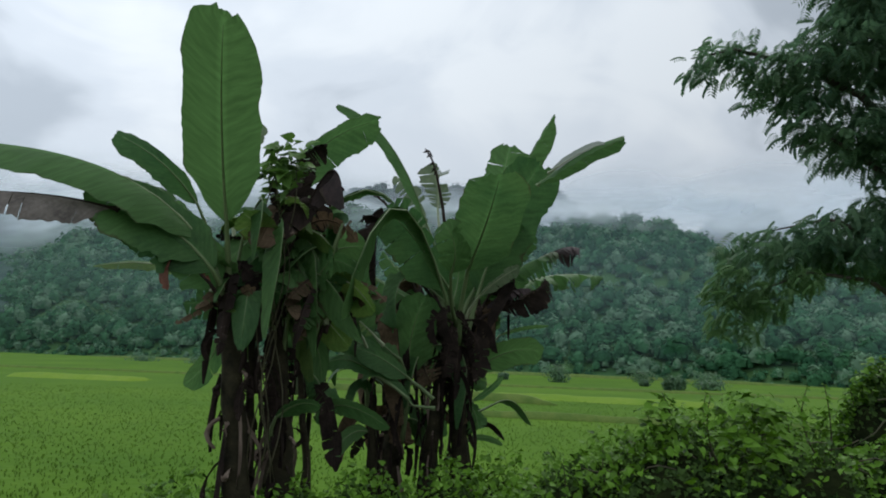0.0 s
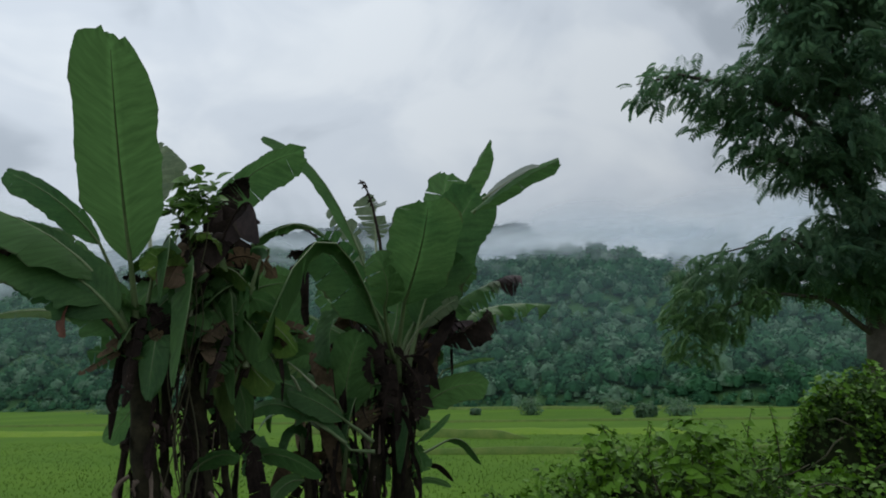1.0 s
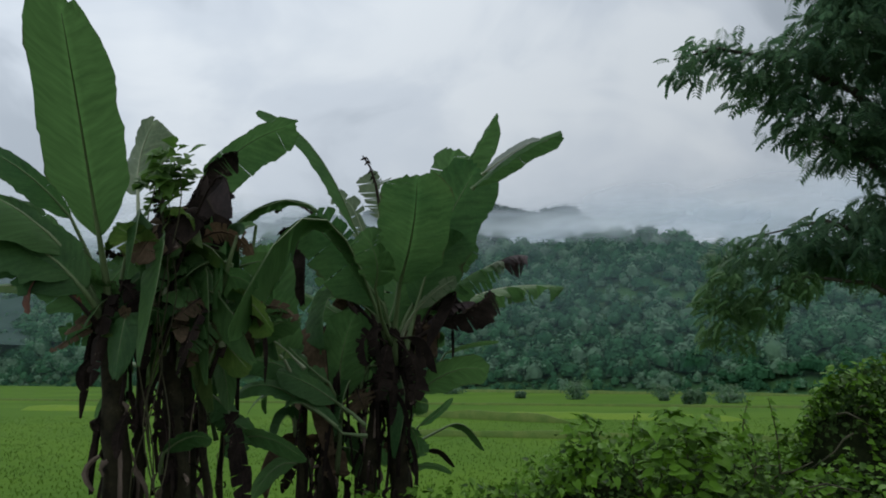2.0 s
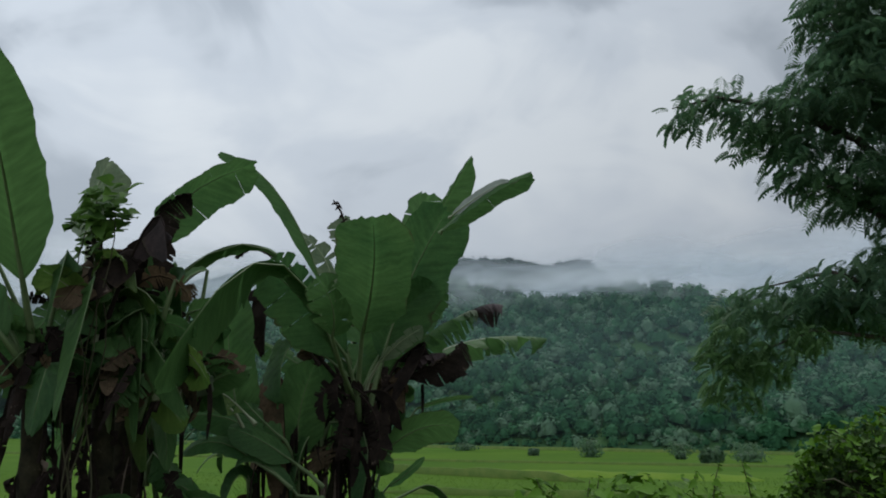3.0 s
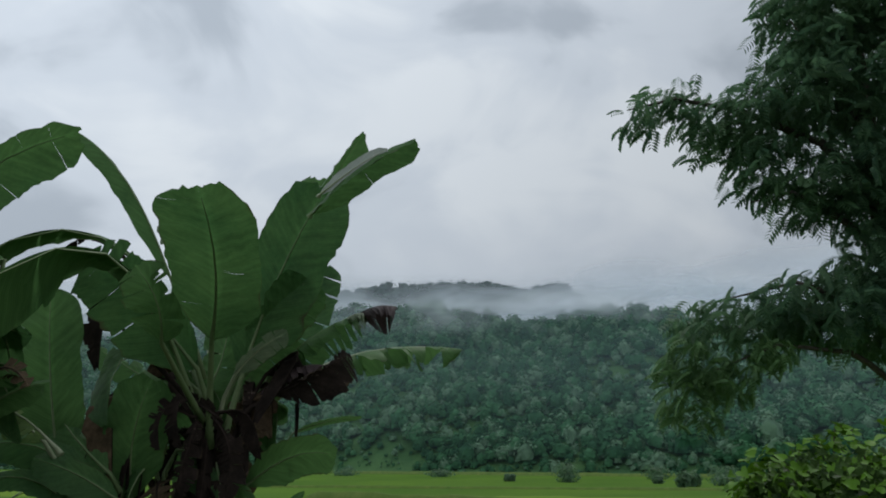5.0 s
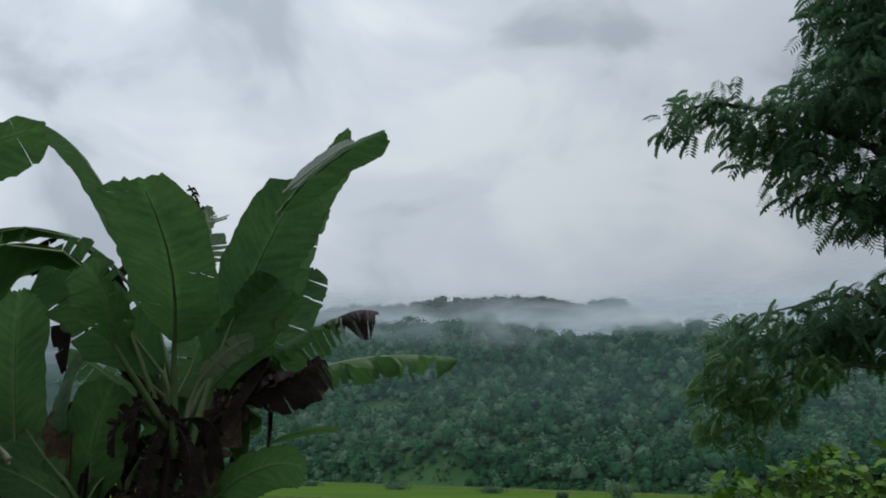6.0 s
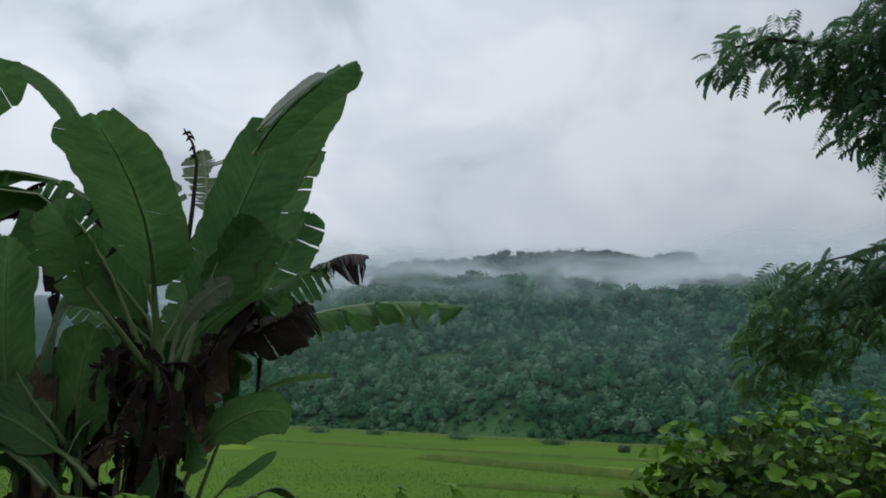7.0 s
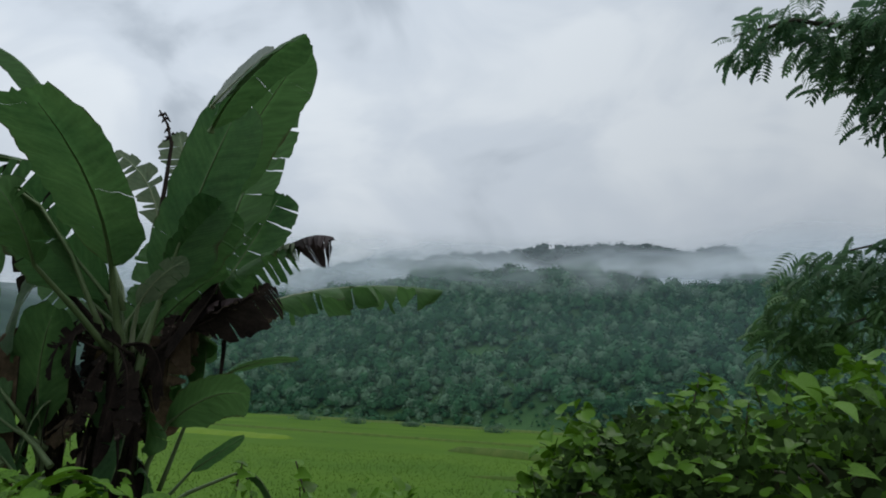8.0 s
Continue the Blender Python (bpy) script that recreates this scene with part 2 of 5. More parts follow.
def tube(points, radii, sides=8, rough=0.0):
    """A closed tapered tube along points."""
    bm = bmesh.new()
    rings = []
    pts = [Vector(p) for p in points]
    side = None
    for i, p in enumerate(pts):
        d = (pts[min(i + 1, len(pts) - 1)] - pts[max(i - 1, 0)]).normalized()
        if side is None:
            side = d.cross(Vector((0.3, 1, 0.2))).normalized()
        side = (side - d * side.dot(d)).normalized()
        up = d.cross(side)
        ring = []
        for k in range(sides):
            a = 2 * math.pi * k / sides
            r = radii[i] * (1 + rough * noise.noise(Vector((math.cos(a) * 2, math.sin(a) * 2, p.z * 5 + p.x))))
            ring.append(bm.verts.new(p + side * math.cos(a) * r + up * math.sin(a) * r))
        rings.append(ring)
    for a, b in zip(rings, rings[1:]):
        for k in range(sides):
            bm.faces.new((a[k], a[(k + 1) % sides], b[(k + 1) % sides], b[k])).smooth = True
    bm.faces.new(rings[0][::-1])
    bm.faces.new(rings[-1])
    return bm


def soup(name, verts, faces, count, places, turns, sizes, tones=None):
    """Many copies of one small template (verts, faces), each at its place, turn (3x3) and size, as one mesh."""
    v = np.asarray(verts, dtype=float)
    nv = len(v)
    allv = np.einsum("nij,vj->nvi", turns, v) * np.asarray(sizes).reshape(count, 1, -1) + np.asarray(places)[:, None, :]
    flat, starts, totals = [], [], []
    loops = np.concatenate([np.asarray(f) for f in faces])
    lens = np.array([len(f) for f in faces])
    idx = (loops[None, :] + (np.arange(count) * nv)[:, None]).ravel()
    totals = np.tile(lens, count)
    starts = np.concatenate([[0], np.cumsum(totals)[:-1]])
    me = bpy.data.meshes.new(name)
    me.vertices.add(count * nv)
    me.vertices.foreach_set("co", allv.ravel())
    me.loops.add(len(idx))
    me.loops.foreach_set("vertex_index", idx.astype(np.int32))
    me.polygons.add(len(totals))
    me.polygons.foreach_set("loop_start", starts.astype(np.int32))
    me.polygons.foreach_set("loop_total", totals.astype(np.int32))
    if tones is not None:
        att = me.attributes.new("tone", "FLOAT", "POINT")
        att.data.foreach_set("value", np.repeat(np.asarray(tones, dtype=float), nv))
    me.update(calc_edges=True)
    shade_smooth(me)
    return me


def frames_from(normals, spins):
    """3x3 turns whose z axis is the normal, spun about it."""
    n = np.asarray(normals, dtype=float)
    n /= np.linalg.norm(n, axis=1)[:, None]
    ref = np.where(np.abs(n[:, 2:3]) < 0.95, np.array([[0, 0, 1.0]]), np.array([[1.0, 0, 0]]))
    x = np.cross(ref, n)
    x /= np.linalg.norm(x, axis=1)[:, None]
    y = np.cross(n, x)
    c, s = np.cos(spins)[:, None], np.sin(spins)[:, None]
    return np.stack([x * c + y * s, -x * s + y * c, n], axis=2)


# ---- ground, field and hills ----
FIELD_Z = -2.6
FOOT = 163.0                      # distance of the hill's foot along its normal
NX, NY = 0.468, 0.884


def ground_z(x, y):
    """The bank beside the track, falling to the field."""
    edge = 8.7 + 0.25 * math.sin(x * 0.7) + 0.12 * max(0.0, x - 3)
    if y < 4.2:
        z = 0.0
    elif y < edge:
        z = -0.55 * ((y - 4.2) / (edge - 4.2)) ** 1.5
    else:
        k = min(1.0, (y - edge) / 3.2)
        z = -0.55 + (FIELD_Z + 0.55) * k * k * (3 - 2 * k)
    return z


bm = bmesh.new()
xs = [-4000, -600, -150, -60] + [-30 + i * 1.0 for i in range(61)] + [60, 150, 600, 4000]
ys = [-4000, -400, -60, -20] + [-8 + i * 0.5 for i in range(60)] + [24, 32, 45, 70, 110, 180, 300, 800, 4500]
grid = [[bm.verts.new((x, y, ground_z(x, y) + (0.05 * noise.noise(Vector((x * 1.3, y * 1.3, 0))) if abs(x) < 31 and -9 < y < 13 else 0))) for x in xs] for y in ys]
for j in range(len(ys) - 1):
    for i in range(len(xs) - 1):
        f = bm.faces.new((grid[j][i], grid[j][i + 1], grid[j + 1][i + 1], grid[j + 1][i]))
        f.smooth = True
        f.material_index = 1 if ys[j] >= 11.5 else 0
me = bpy.data.meshes.new("ground")
bm.to_mesh(me)
bm.free()
me.materials.append(SOIL)
me.materials.append(FIELD)
tagged(new("ground", me), "grassy bank falling to flat bright green rice fields", "ground", kind="structure")

RIDGE_AZ = [-70, -45, -36, -31, -26.5, -23, -19, -12.5, -6, -1.7, 1.7, 7.4, 11, 14.5, 17.3, 19.7, 23, 28, 36, 50, 70]
RIDGE_EL = [4.5, 5.0, 5.2, 6.0, 8.2, 7.6, 8.6, 10.2, 10.6, 10.9, 9.9, 10.0, 10.6, 10.5, 9.5, 8.3, 6.6, 5.6, 5.0, 4.5, 4.0]


def hill_z(x, y):
    """The wooded slope behind the field."""
    u = NX * x + NY * y - FOOT
    az = math.degrees(math.atan2(x, y))
    r = math.hypot(x, y)
    el = float(np.interp(az, RIDGE_AZ, RIDGE_EL))
    foot = FOOT / max(0.25, NX * math.sin(radians(az)) + NY * math.cos(radians(az)))
    span = 115.0
    top = math.tan(radians(el)) * (foot + span / max(0.4, NX * math.sin(radians(az)) + NY * math.cos(radians(az)))) - 1.5
    k = u / span
    if k <= 0:
        return FIELD_Z - 0.6 + u * 0.02
    rise = k ** 0.92 if k < 1 else 1 - 0.35 * min(1.0, (k - 1) * 1.2)
    gully = 8.0 * noise.noise(Vector((x * 0.019, y * 0.019, 3.0))) + 3.0 * noise.noise(Vector((x * 0.04, y * 0.04, 7.0)))
    return FIELD_Z + (top - FIELD_Z) * rise + gully * min(1.0, k * 3) * (1.0 if k < 0.8 else 0.4)


bm = bmesh.new()
rows = []
for j in range(46):
    u = -3 + j * 5.0
    row = []
    for i in range(112):
        s = -420 + i * 7.5
        x, y = NX * (FOOT + u) + NY * s, NY * (FOOT + u) - NX * s
        row.append(bm.verts.new((x, y, hill_z(x, y))))
    rows.append(row)
for a, b in zip(rows, rows[1:]):
    for i in range(len(a) - 1):
        bm.faces.new((a[i], a[i + 1], b[i + 1], b[i])).smooth = True
hill = part("hillside", bm, FOREST_FLOOR, None)
tagged(hill, "steep hillside of rough green ground under woods", "hill", kind="structure")

# wood on the slope
rng = np.random.default_rng(5)


def icosphere(subdiv):
    b = bmesh.new()
    bmesh.ops.create_icosphere(b, subdivisions=subdiv, radius=1.0)
    vs = [v.co.copy() for v in b.verts]
    fs = [[v.index for v in f.verts] for f in b.faces]
    b.free()
    return vs, fs


def crown_template(seed, clumps):
    """A far tree's crown: a billowing body under many small leaf clumps that stand off it at odd angles."""
    vs, fs = icosphere(1)
    r = np.random.default_rng(seed)
    off = Vector((seed * 3.7, seed * 1.3, 0))

    def reach(d):
        return 0.72 + 0.75 * abs(noise.noise(d * 1.7 + off)) + 0.35 * abs(noise.noise(d * 3.9 + off))

    low = {i for i, v in enumerate(vs) if v.z < -0.6}
    out = [(v.x * reach(v) * 0.9, v.y * reach(v) * 0.9, v.z * reach(v) * (0.85 if v.z > 0 else 0.7)) for v in vs]
    fs = [f for f in fs if not any(i in low for i in f)]
    for i in range(clumps):
        d = Vector(r.normal(size=3)).normalized()
        d.z = abs(d.z) if d.z < -0.3 else d.z
        c = d * (reach(d) + r.uniform(-0.10, 0.10))
        n = (d + Vector((0, 0, 0.7)) + Vector(r.normal(size=3)) * 0.38).normalized()
        a = n.cross(Vector(r.normal(size=3))).normalized()
        b = n.cross(a)
        s = r.uniform(0.12, 0.27)
        base = len(out)
        for p in (c - a * s, c + b * s * 0.7 + n * s * 0.2, c + a * s, c - b * s * 0.7 + n * s * 0.1):
            out.append((p.x, p.y, p.z * 0.92))
        fs.append([base, base + 1, base + 2, base + 3])
    return out, fs


places = [[], [], [], []]
sizes = [[], [], [], []]
tones = [[], [], [], []]
for i in range(19000):
    u = -1.5 + 128 * rng.random() ** 1.12
    s = rng.uniform(-440, 215)
    x, y = NX * (FOOT + u) + NY * s, NY * (FOOT + u) - NX * s
    az = math.degrees(math.atan2(x, y))
    if az < -41 or az > 34:
        continue
    open_patch = noise.noise(Vector((x * 0.03, y * 0.03, 11.0)))
    scrub = u < 45 and open_patch > 0.42
    if scrub and rng.random() < 0.35:
        continue
    big = (0.75 + 1.9 * rng.random() ** 2.0) * (0.62 if u < 4 else 1.0) * (1.25 if rng.random() < 0.12 else 1.0) * max(1.0, math.hypot(x, y) / 260) * (0.42 if scrub else 1.0)
    k = int(rng.integers(0, 4))
    places[k].append((x, y, hill_z(x, y) + big * 0.75))
    sizes[k].append((big, big, big * rng.uniform(0.85, 1.5)))
    tones[k].append(rng.random())
for i in range(230):
    u, s = rng.uniform(103, 119), rng.uniform(-330, 150)
    x, y = NX * (FOOT + u) + NY * s, NY * (FOOT + u) - NX * s
    if -40 < math.degrees(math.atan2(x, y)) < 33:
        big = rng.uniform(1.6, 3.3)
        k = int(rng.integers(0, 4))
        places[k].append((x, y, hill_z(x, y) + big * 1.1))
        sizes[k].append((big, big, big * rng.uniform(1.0, 1.5)))
        tones[k].append(rng.random() * 0.5)
for k in range(4):
    vs, fs = crown_template(k + 1, 66)
    n = len(places[k])
    turns = frames_from(np.tile([[0, 0, 1.0]], (n, 1)) + rng.normal(0, 0.08, (n, 3)), rng.uniform(0, 6.28, n))
    me = soup("hill_wood", vs, fs, n, places[k], turns, sizes[k], tones[k])
    me.materials.append(CROWN)
    tagged(new("hill_wood", me), "dense dark green broadleaf woods on the hillside", "woods", kind="stuff")

# far ridge
bm = bmesh.new()
FAR_AZ = [-60, -40, -30, -21.6, -14.7, -5, -0.4, 5.7, 8.4, 12, 18, 21, 24, 27, 60]
FAR_EL = [6, 7, 8.5, 10.2, 11.3, 12.3, 12.6, 12.4, 12.0, 9.5, 8.5, 11.2, 10.3, 7, 5]


def far_z(az, r):
    el = float(np.interp(az, FAR_AZ, FAR_EL))
    top = math.tan(radians(el)) * 620.0
    return top * (1 - abs(r - 620.0) / 330.0) + 5 * noise.noise(Vector((az * 0.3, r * 0.01, 2)))


rows = []
for r in range(340, 900, 40):
    rows.append([bm.verts.new((math.sin(radians(a)) * r, math.cos(radians(a)) * r, far_z(a, r))) for a in range(-58, 59, 2)])
for a, b in zip(rows, rows[1:]):
    for i in range(len(a) - 1):
        bm.faces.new((a[i], a[i + 1], b[i + 1], b[i])).smooth = True
tagged(part("far_ridge", bm, FAR_WOOD, None), "distant wooded ridge rising out of low cloud", "hill", kind="structure")
vs, fs = crown_template(9, 30)
n = 1500
az = rng.uniform(-32, 27, n)
rr = rng.uniform(520, 628, n)
pl = [(math.sin(radians(a)) * r, math.cos(radians(a)) * r, far_z(a, r) + 1.2) for a, r in zip(az, rr)]
sz = rng.uniform(2.2, 5.2, n)
me = soup("far_wood", vs, fs, n, pl, frames_from(np.tile([[0, 0, 1.0]], (n, 1)), rng.uniform(0, 6.28, n)), sz[:, None] * np.array([[1.2, 1.2, 1.0]]))
me.materials.append(FAR_WOOD)
tagged(new("far_wood", me), "distant dark trees along the ridge line", "woods", kind="stuff")


def mist_material(name, density, low, high, scale, stretch, thresh, colour=(0.455, 0.485, 0.53, 1)):
    """Thin lit vapour: mostly transparent, thickest in the band's middle."""
    m = bpy.data.materials.new(name)
    m.use_nodes = True
    t = m.node_tree
    t.nodes.clear()
    outp = t.nodes.new("ShaderNodeOutputMaterial")
    tc = t.nodes.new("ShaderNodeTexCoord")
    sep = t.nodes.new("ShaderNodeSeparateXYZ")
    t.links.new(tc.outputs["UV"], sep.inputs[0])
    mp = t.nodes.new("ShaderNodeMapping")
    mp.inputs["Scale"].default_value = stretch
    t.links.new(tc.outputs["UV"], mp.inputs["Vector"])
    n = t.nodes.new("ShaderNodeTexNoise")
    n.inputs["Scale"].default_value, n.inputs["Detail"].default_value, n.inputs["Distortion"].default_value = scale, 2.2, 0.5
    t.links.new(mp.outputs[0], n.inputs["Vector"])
    band = t.nodes.new("ShaderNodeValToRGB")
    band.color_ramp.interpolation = "EASE"
    band.color_ramp.elements[0].position, band.color_ramp.elements[0].color = low, (0, 0, 0, 1)
    band.color_ramp.elements[1].position, band.color_ramp.elements[1].color = 1.0, (0, 0, 0, 1)
    e = band.color_ramp.elements.new(high)
    e.color = (1, 1, 1, 1)
    t.links.new(sep.outputs["Y"], band.inputs["Fac"])
    ends = t.nodes.new("ShaderNodeValToRGB")
    ends.color_ramp.interpolation = "EASE"
    ends.color_ramp.elements[0].position, ends.color_ramp.elements[0].color = 0.0, (0, 0, 0, 1)
    ends.color_ramp.elements[1].position, ends.color_ramp.elements[1].color = 1.0, (0, 0, 0, 1)
    for at in (0.22, 0.78):
        e = ends.color_ramp.elements.new(at)
        e.color = (1, 1, 1, 1)
    t.links.new(sep.outputs["X"], ends.inputs["Fac"])
    puffs = t.nodes.new("ShaderNodeMapRange")
    puffs.inputs["From Min"].default_value, puffs.inputs["From Max"].default_value = thresh, thresh + 0.38
    t.links.new(n.outputs["Fac"], puffs.inputs["Value"])
    m1 = t.nodes.new("ShaderNodeMath")
    m1.operation = "MULTIPLY"
    t.links.new(band.outputs["Color"], m1.inputs[0])
    t.links.new(puffs.outputs[0], m1.inputs[1])
    m2 = t.nodes.new("ShaderNodeMath")
    m2.operation = "MULTIPLY"
    t.links.new(m1.outputs[0], m2.inputs[0])
    t.links.new(ends.outputs["Color"], m2.inputs[1])
    m3 = t.nodes.new("ShaderNodeMath")
    m3.operation = "MULTIPLY"
    m3.inputs[1].default_value = density
    t.links.new(m2.outputs[0], m3.inputs[0])
    df = t.nodes.new("ShaderNodeBsdfDiffuse")
    df.inputs["Color"].default_value = colour
    tl = t.nodes.new("ShaderNodeBsdfTranslucent")
    tl.inputs["Color"].default_value = colour
    ad = t.nodes.new("ShaderNodeAddShader")
    t.links.new(df.outputs[0], ad.inputs[0])
    t.links.new(tl.outputs[0], ad.inputs[1])
    tp = t.nodes.new("ShaderNodeBsdfTransparent")
    mx = t.nodes.new("ShaderNodeMixShader")
    t.links.new(m3.outputs[0], mx.inputs[0])
    t.links.new(tp.outputs[0], mx.inputs[1])
    t.links.new(ad.outputs[0], mx.inputs[2])
    t.links.new(mx.outputs[0], outp.inputs["Surface"])
    return m


def mist_bank(r, az0, az1, el0, el1, mat, label, lean=0.0):
    """A gently billowing bank of vapour, r metres off, between two bearings and two heights."""
    b = bmesh.new()
    uv = b.loops.layers.uv.new("UVMap")
    nu, nv = 40, 10
    g = []
    for j in range(nv + 1):
        row = []
        for i in range(nu + 1):
            a, e = az0 + (az1 - az0) * i / nu, el0 + (el1 - el0) * j / nv
            q = r + 10 * noise.noise(Vector((i * 0.3, j * 0.4, r))) + lean * j / nv
            row.append((b.verts.new((math.sin(radians(a)) * q, math.cos(radians(a)) * q, math.tan(radians(e)) * q + 1.5)), (i / nu, j / nv)))
        g.append(row)
    for j in range(nv):
        for i in range(nu):
            c = (g[j][i], g[j][i + 1], g[j + 1][i + 1], g[j + 1][i])
            f = b.faces.new([v for v, _ in c])
            f.smooth = True
            for lp, (_, w) in zip(f.loops, c):
                lp[uv].uv = w
    ob = part("mist_bank", b, mat, None)
    ob.visible_shadow = False
    tagged(ob, label, "mist", kind="stuff")


MIST_LOW = mist_material("mist_low", 0.92, 0.0, 0.5, 3.0, (3.4, 1.1, 1.0), 0.22)
MIST_HIGH = mist_material("mist_high", 0.95, 0.0, 0.5, 3.0, (2.0, 1.0, 1.0), 0.22)
MIST_THIN = mist_material("mist_thin", 0.62, 0.0, 0.5, 3.0, (4.6, 0.9, 1.0), 0.30)
# blue-grey tint that imitates distance haze on the hill
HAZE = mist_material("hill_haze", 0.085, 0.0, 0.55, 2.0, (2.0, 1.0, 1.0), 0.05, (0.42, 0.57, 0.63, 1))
mist_bank(430, -32, 36, 6.8, 13.8, MIST_LOW, "low white mist lying along the wooded ridge")
mist_bank(268, -46, 30, 8.4, 13.6, MIST_THIN, "thin mist drifting over the near ridge")
mist_bank(445, 4, 44, 6.5, 15.5, MIST_HIGH, "grey cloud hanging over the end of the ridge")
mist_bank(440, -48, -16, 5.0, 11.5, MIST_HIGH, "grey cloud hanging on the hilltop")
mist_bank(345, -50, -14, 7.0, 11.4, MIST_THIN, "thin mist drifting over the wooded hilltop")
# added sheet, not a seen mist bank: gives the hillside its haze
mist_bank(158, -55, 50, -3.0, 16.0, HAZE, "thin sheet tinted blue-grey to lay distance haze over the hillside", 60.0)

# bunds between the paddies
RIPE = material("ripening_rice", (0.10, 0.20, 0.012), (0.165, 0.25, 0.028), 0.25, 0.8, 0.0, 0.7, 3.0, spec=0.1)


def bund(points, width, height, mat=None, name="bund", label="low grassy earth bund between rice paddies"):
    b = bmesh.new()
    prev = None
    n = len(points)
    for i, (x, y) in enumerate(points):
        x0, y0 = points[max(0, i - 1)]
        x1, y1 = points[min(n - 1, i + 1)]
        d = Vector((x1 - x0, y1 - y0, 0)).normalized()
        s = Vector((-d.y, d.x, 0))
        p = Vector((x, y, FIELD_Z))
        k = (1 + 0.3 * noise.noise(Vector((x * 0.4, y * 0.4, 5)))) * min(1.0, 0.15 + 0.28 * min(i, n - 1 - i))
        ring = [b.verts.new(p + s * width * k - Vector((0, 0, 0.1))), b.verts.new(p + s * width * 0.4 * k + Vector((0, 0, height * k))),
                b.verts.new(p - s * width * 0.4 * k + Vector((0, 0, height * k))), b.verts.new(p - s * width * k - Vector((0, 0, 0.1)))]
        if prev:
            for q in range(3):
                b.faces.new((prev[q], prev[q + 1], ring[q + 1], ring[q])).smooth = True
        prev = ring
    tagged(part(name, b, mat or BUND, None), label, name.split("_")[0], "bunds of the rice fields" if name == "bund" else "", "structure")


def line(x0, y0, x1, y1, n=40):
    return [(x0 + (x1 - x0) * i / n + 0.3 * noise.noise(Vector((i * 0.3, x0, y0))), y0 + (y1 - y0) * i / n + 0.22 * noise.noise(Vector((i * 0.3, y0, x0)))) for i in range(n + 1)]


bund(line(-110, 236, 70, 138), 0.9, 0.6)
bund(line(-100, 128, 70, 88), 0.4, 0.3)
bund(line(-6, 54, 45, 44), 0.4, 0.4)
bund(line(-14, 84, 10, 66), 0.5, 0.7)
ripe_words = "strip of yellowish ripening rice between green paddies"
bund(line(4, 78, 26, 70), 2.6, 0.42, RIPE, "paddy_strip", ripe_words)
bund(line(-52, 92, -34, 88), 3.0, 0.42, RIPE, "paddy_strip", ripe_words)


# rice plants in the near field
def rice(name, y0, y1, half, count, tall):
    blade_v, blade_f = [], []
    r = np.random.default_rng(3)
    for i in range(5):
        a = r.uniform(0, 6.28)
        lean = r.uniform(0.15, 0.6)
        c, s = math.cos(a), math.sin(a)
        w = 0.045
        k = len(blade_v)
        blade_v += [(-s * w, c * w, 0), (s * w, -c * w, 0), (c * lean * 0.5 + s * w * 0.8, s * lean * 0.5 - c * w * 0.8, 0.7), (c * lean * 0.5 - s * w * 0.8, s * lean * 0.5 + c * w * 0.8, 0.7), (c * lean * 1.15, s * lean * 1.15, 0.95 - 0.2 * lean)]
        blade_f += [[k, k + 1, k + 2, k + 3], [k + 3, k + 2, k + 4]]
    y = y0 + (y1 - y0) * rng.random(count) ** 1.5
    x = rng.uniform(-1, 1, count) * y * half
    pl = np.stack([x, y, np.full(count, FIELD_Z - 0.05)], axis=1)
    me = soup(name, blade_v, blade_f, count, pl, frames_from(np.tile([[0, 0, 1.0]], (count, 1)), rng.uniform(0, 6.28, count)), rng.uniform(0.75, 1.2, (count, 1)) * tall)
    me.materials.append(RICE)
    tagged(new(name, me), "bright green young rice plants in rows", "rice", kind="stuff")


rice("rice_crop", 13.6, 75.0, 0.78, 30000, 0.16)

def shrub(x, y, tall, wide, seed):
    """A leafy bush or sapling at the edge of the paddies."""
    r = np.random.default_rng(seed)
    bush = thing("shrub", (x, y, FIELD_Z), "small dark green bush at the edge of the rice field", "shrub", "bushes along the field edge")
    part("stem", tube([(x, y, FIELD_Z - 0.1), (x + 0.05, y, FIELD_Z + tall * 0.35), (x, y, FIELD_Z + tall * 0.75)], [0.07, 0.05, 0.02], 6), BARK, bush)
    n = 420
    d = r.normal(size=(n, 3))
    d /= np.linalg.norm(d, axis=1)[:, None]
    rad = r.random(n) ** 0.4 * (1 + 0.5 * np.array([noise.noise(Vector(v) * 1.8 + Vector((seed, 0, 0))) for v in d.tolist()]))
    pl = np.array([x, y, FIELD_Z + tall * 0.36]) + d * rad[:, None] * np.array([wide * 0.55, wide * 0.55, tall * 0.5])
    pl[:, 2] = np.maximum(pl[:, 2], FIELD_Z + 0.1)
    me = soup("foliage", [(0, -1, 0), (0.55, 0, 0.12), (0, 1, 0), (-0.55, 0, 0.12)], [[0, 1, 2, 3]], n, pl, frames_from(d + r.normal(0, 0.4, (n, 3)) + np.array([[0, 0, 0.5]]), r.uniform(0, 6.28, n)), r.uniform(0.16, 0.36, (n, 1)))
    me.materials.append(FROND)
    tagged(part("foliage", me, FROND, bush), kind="stuff")


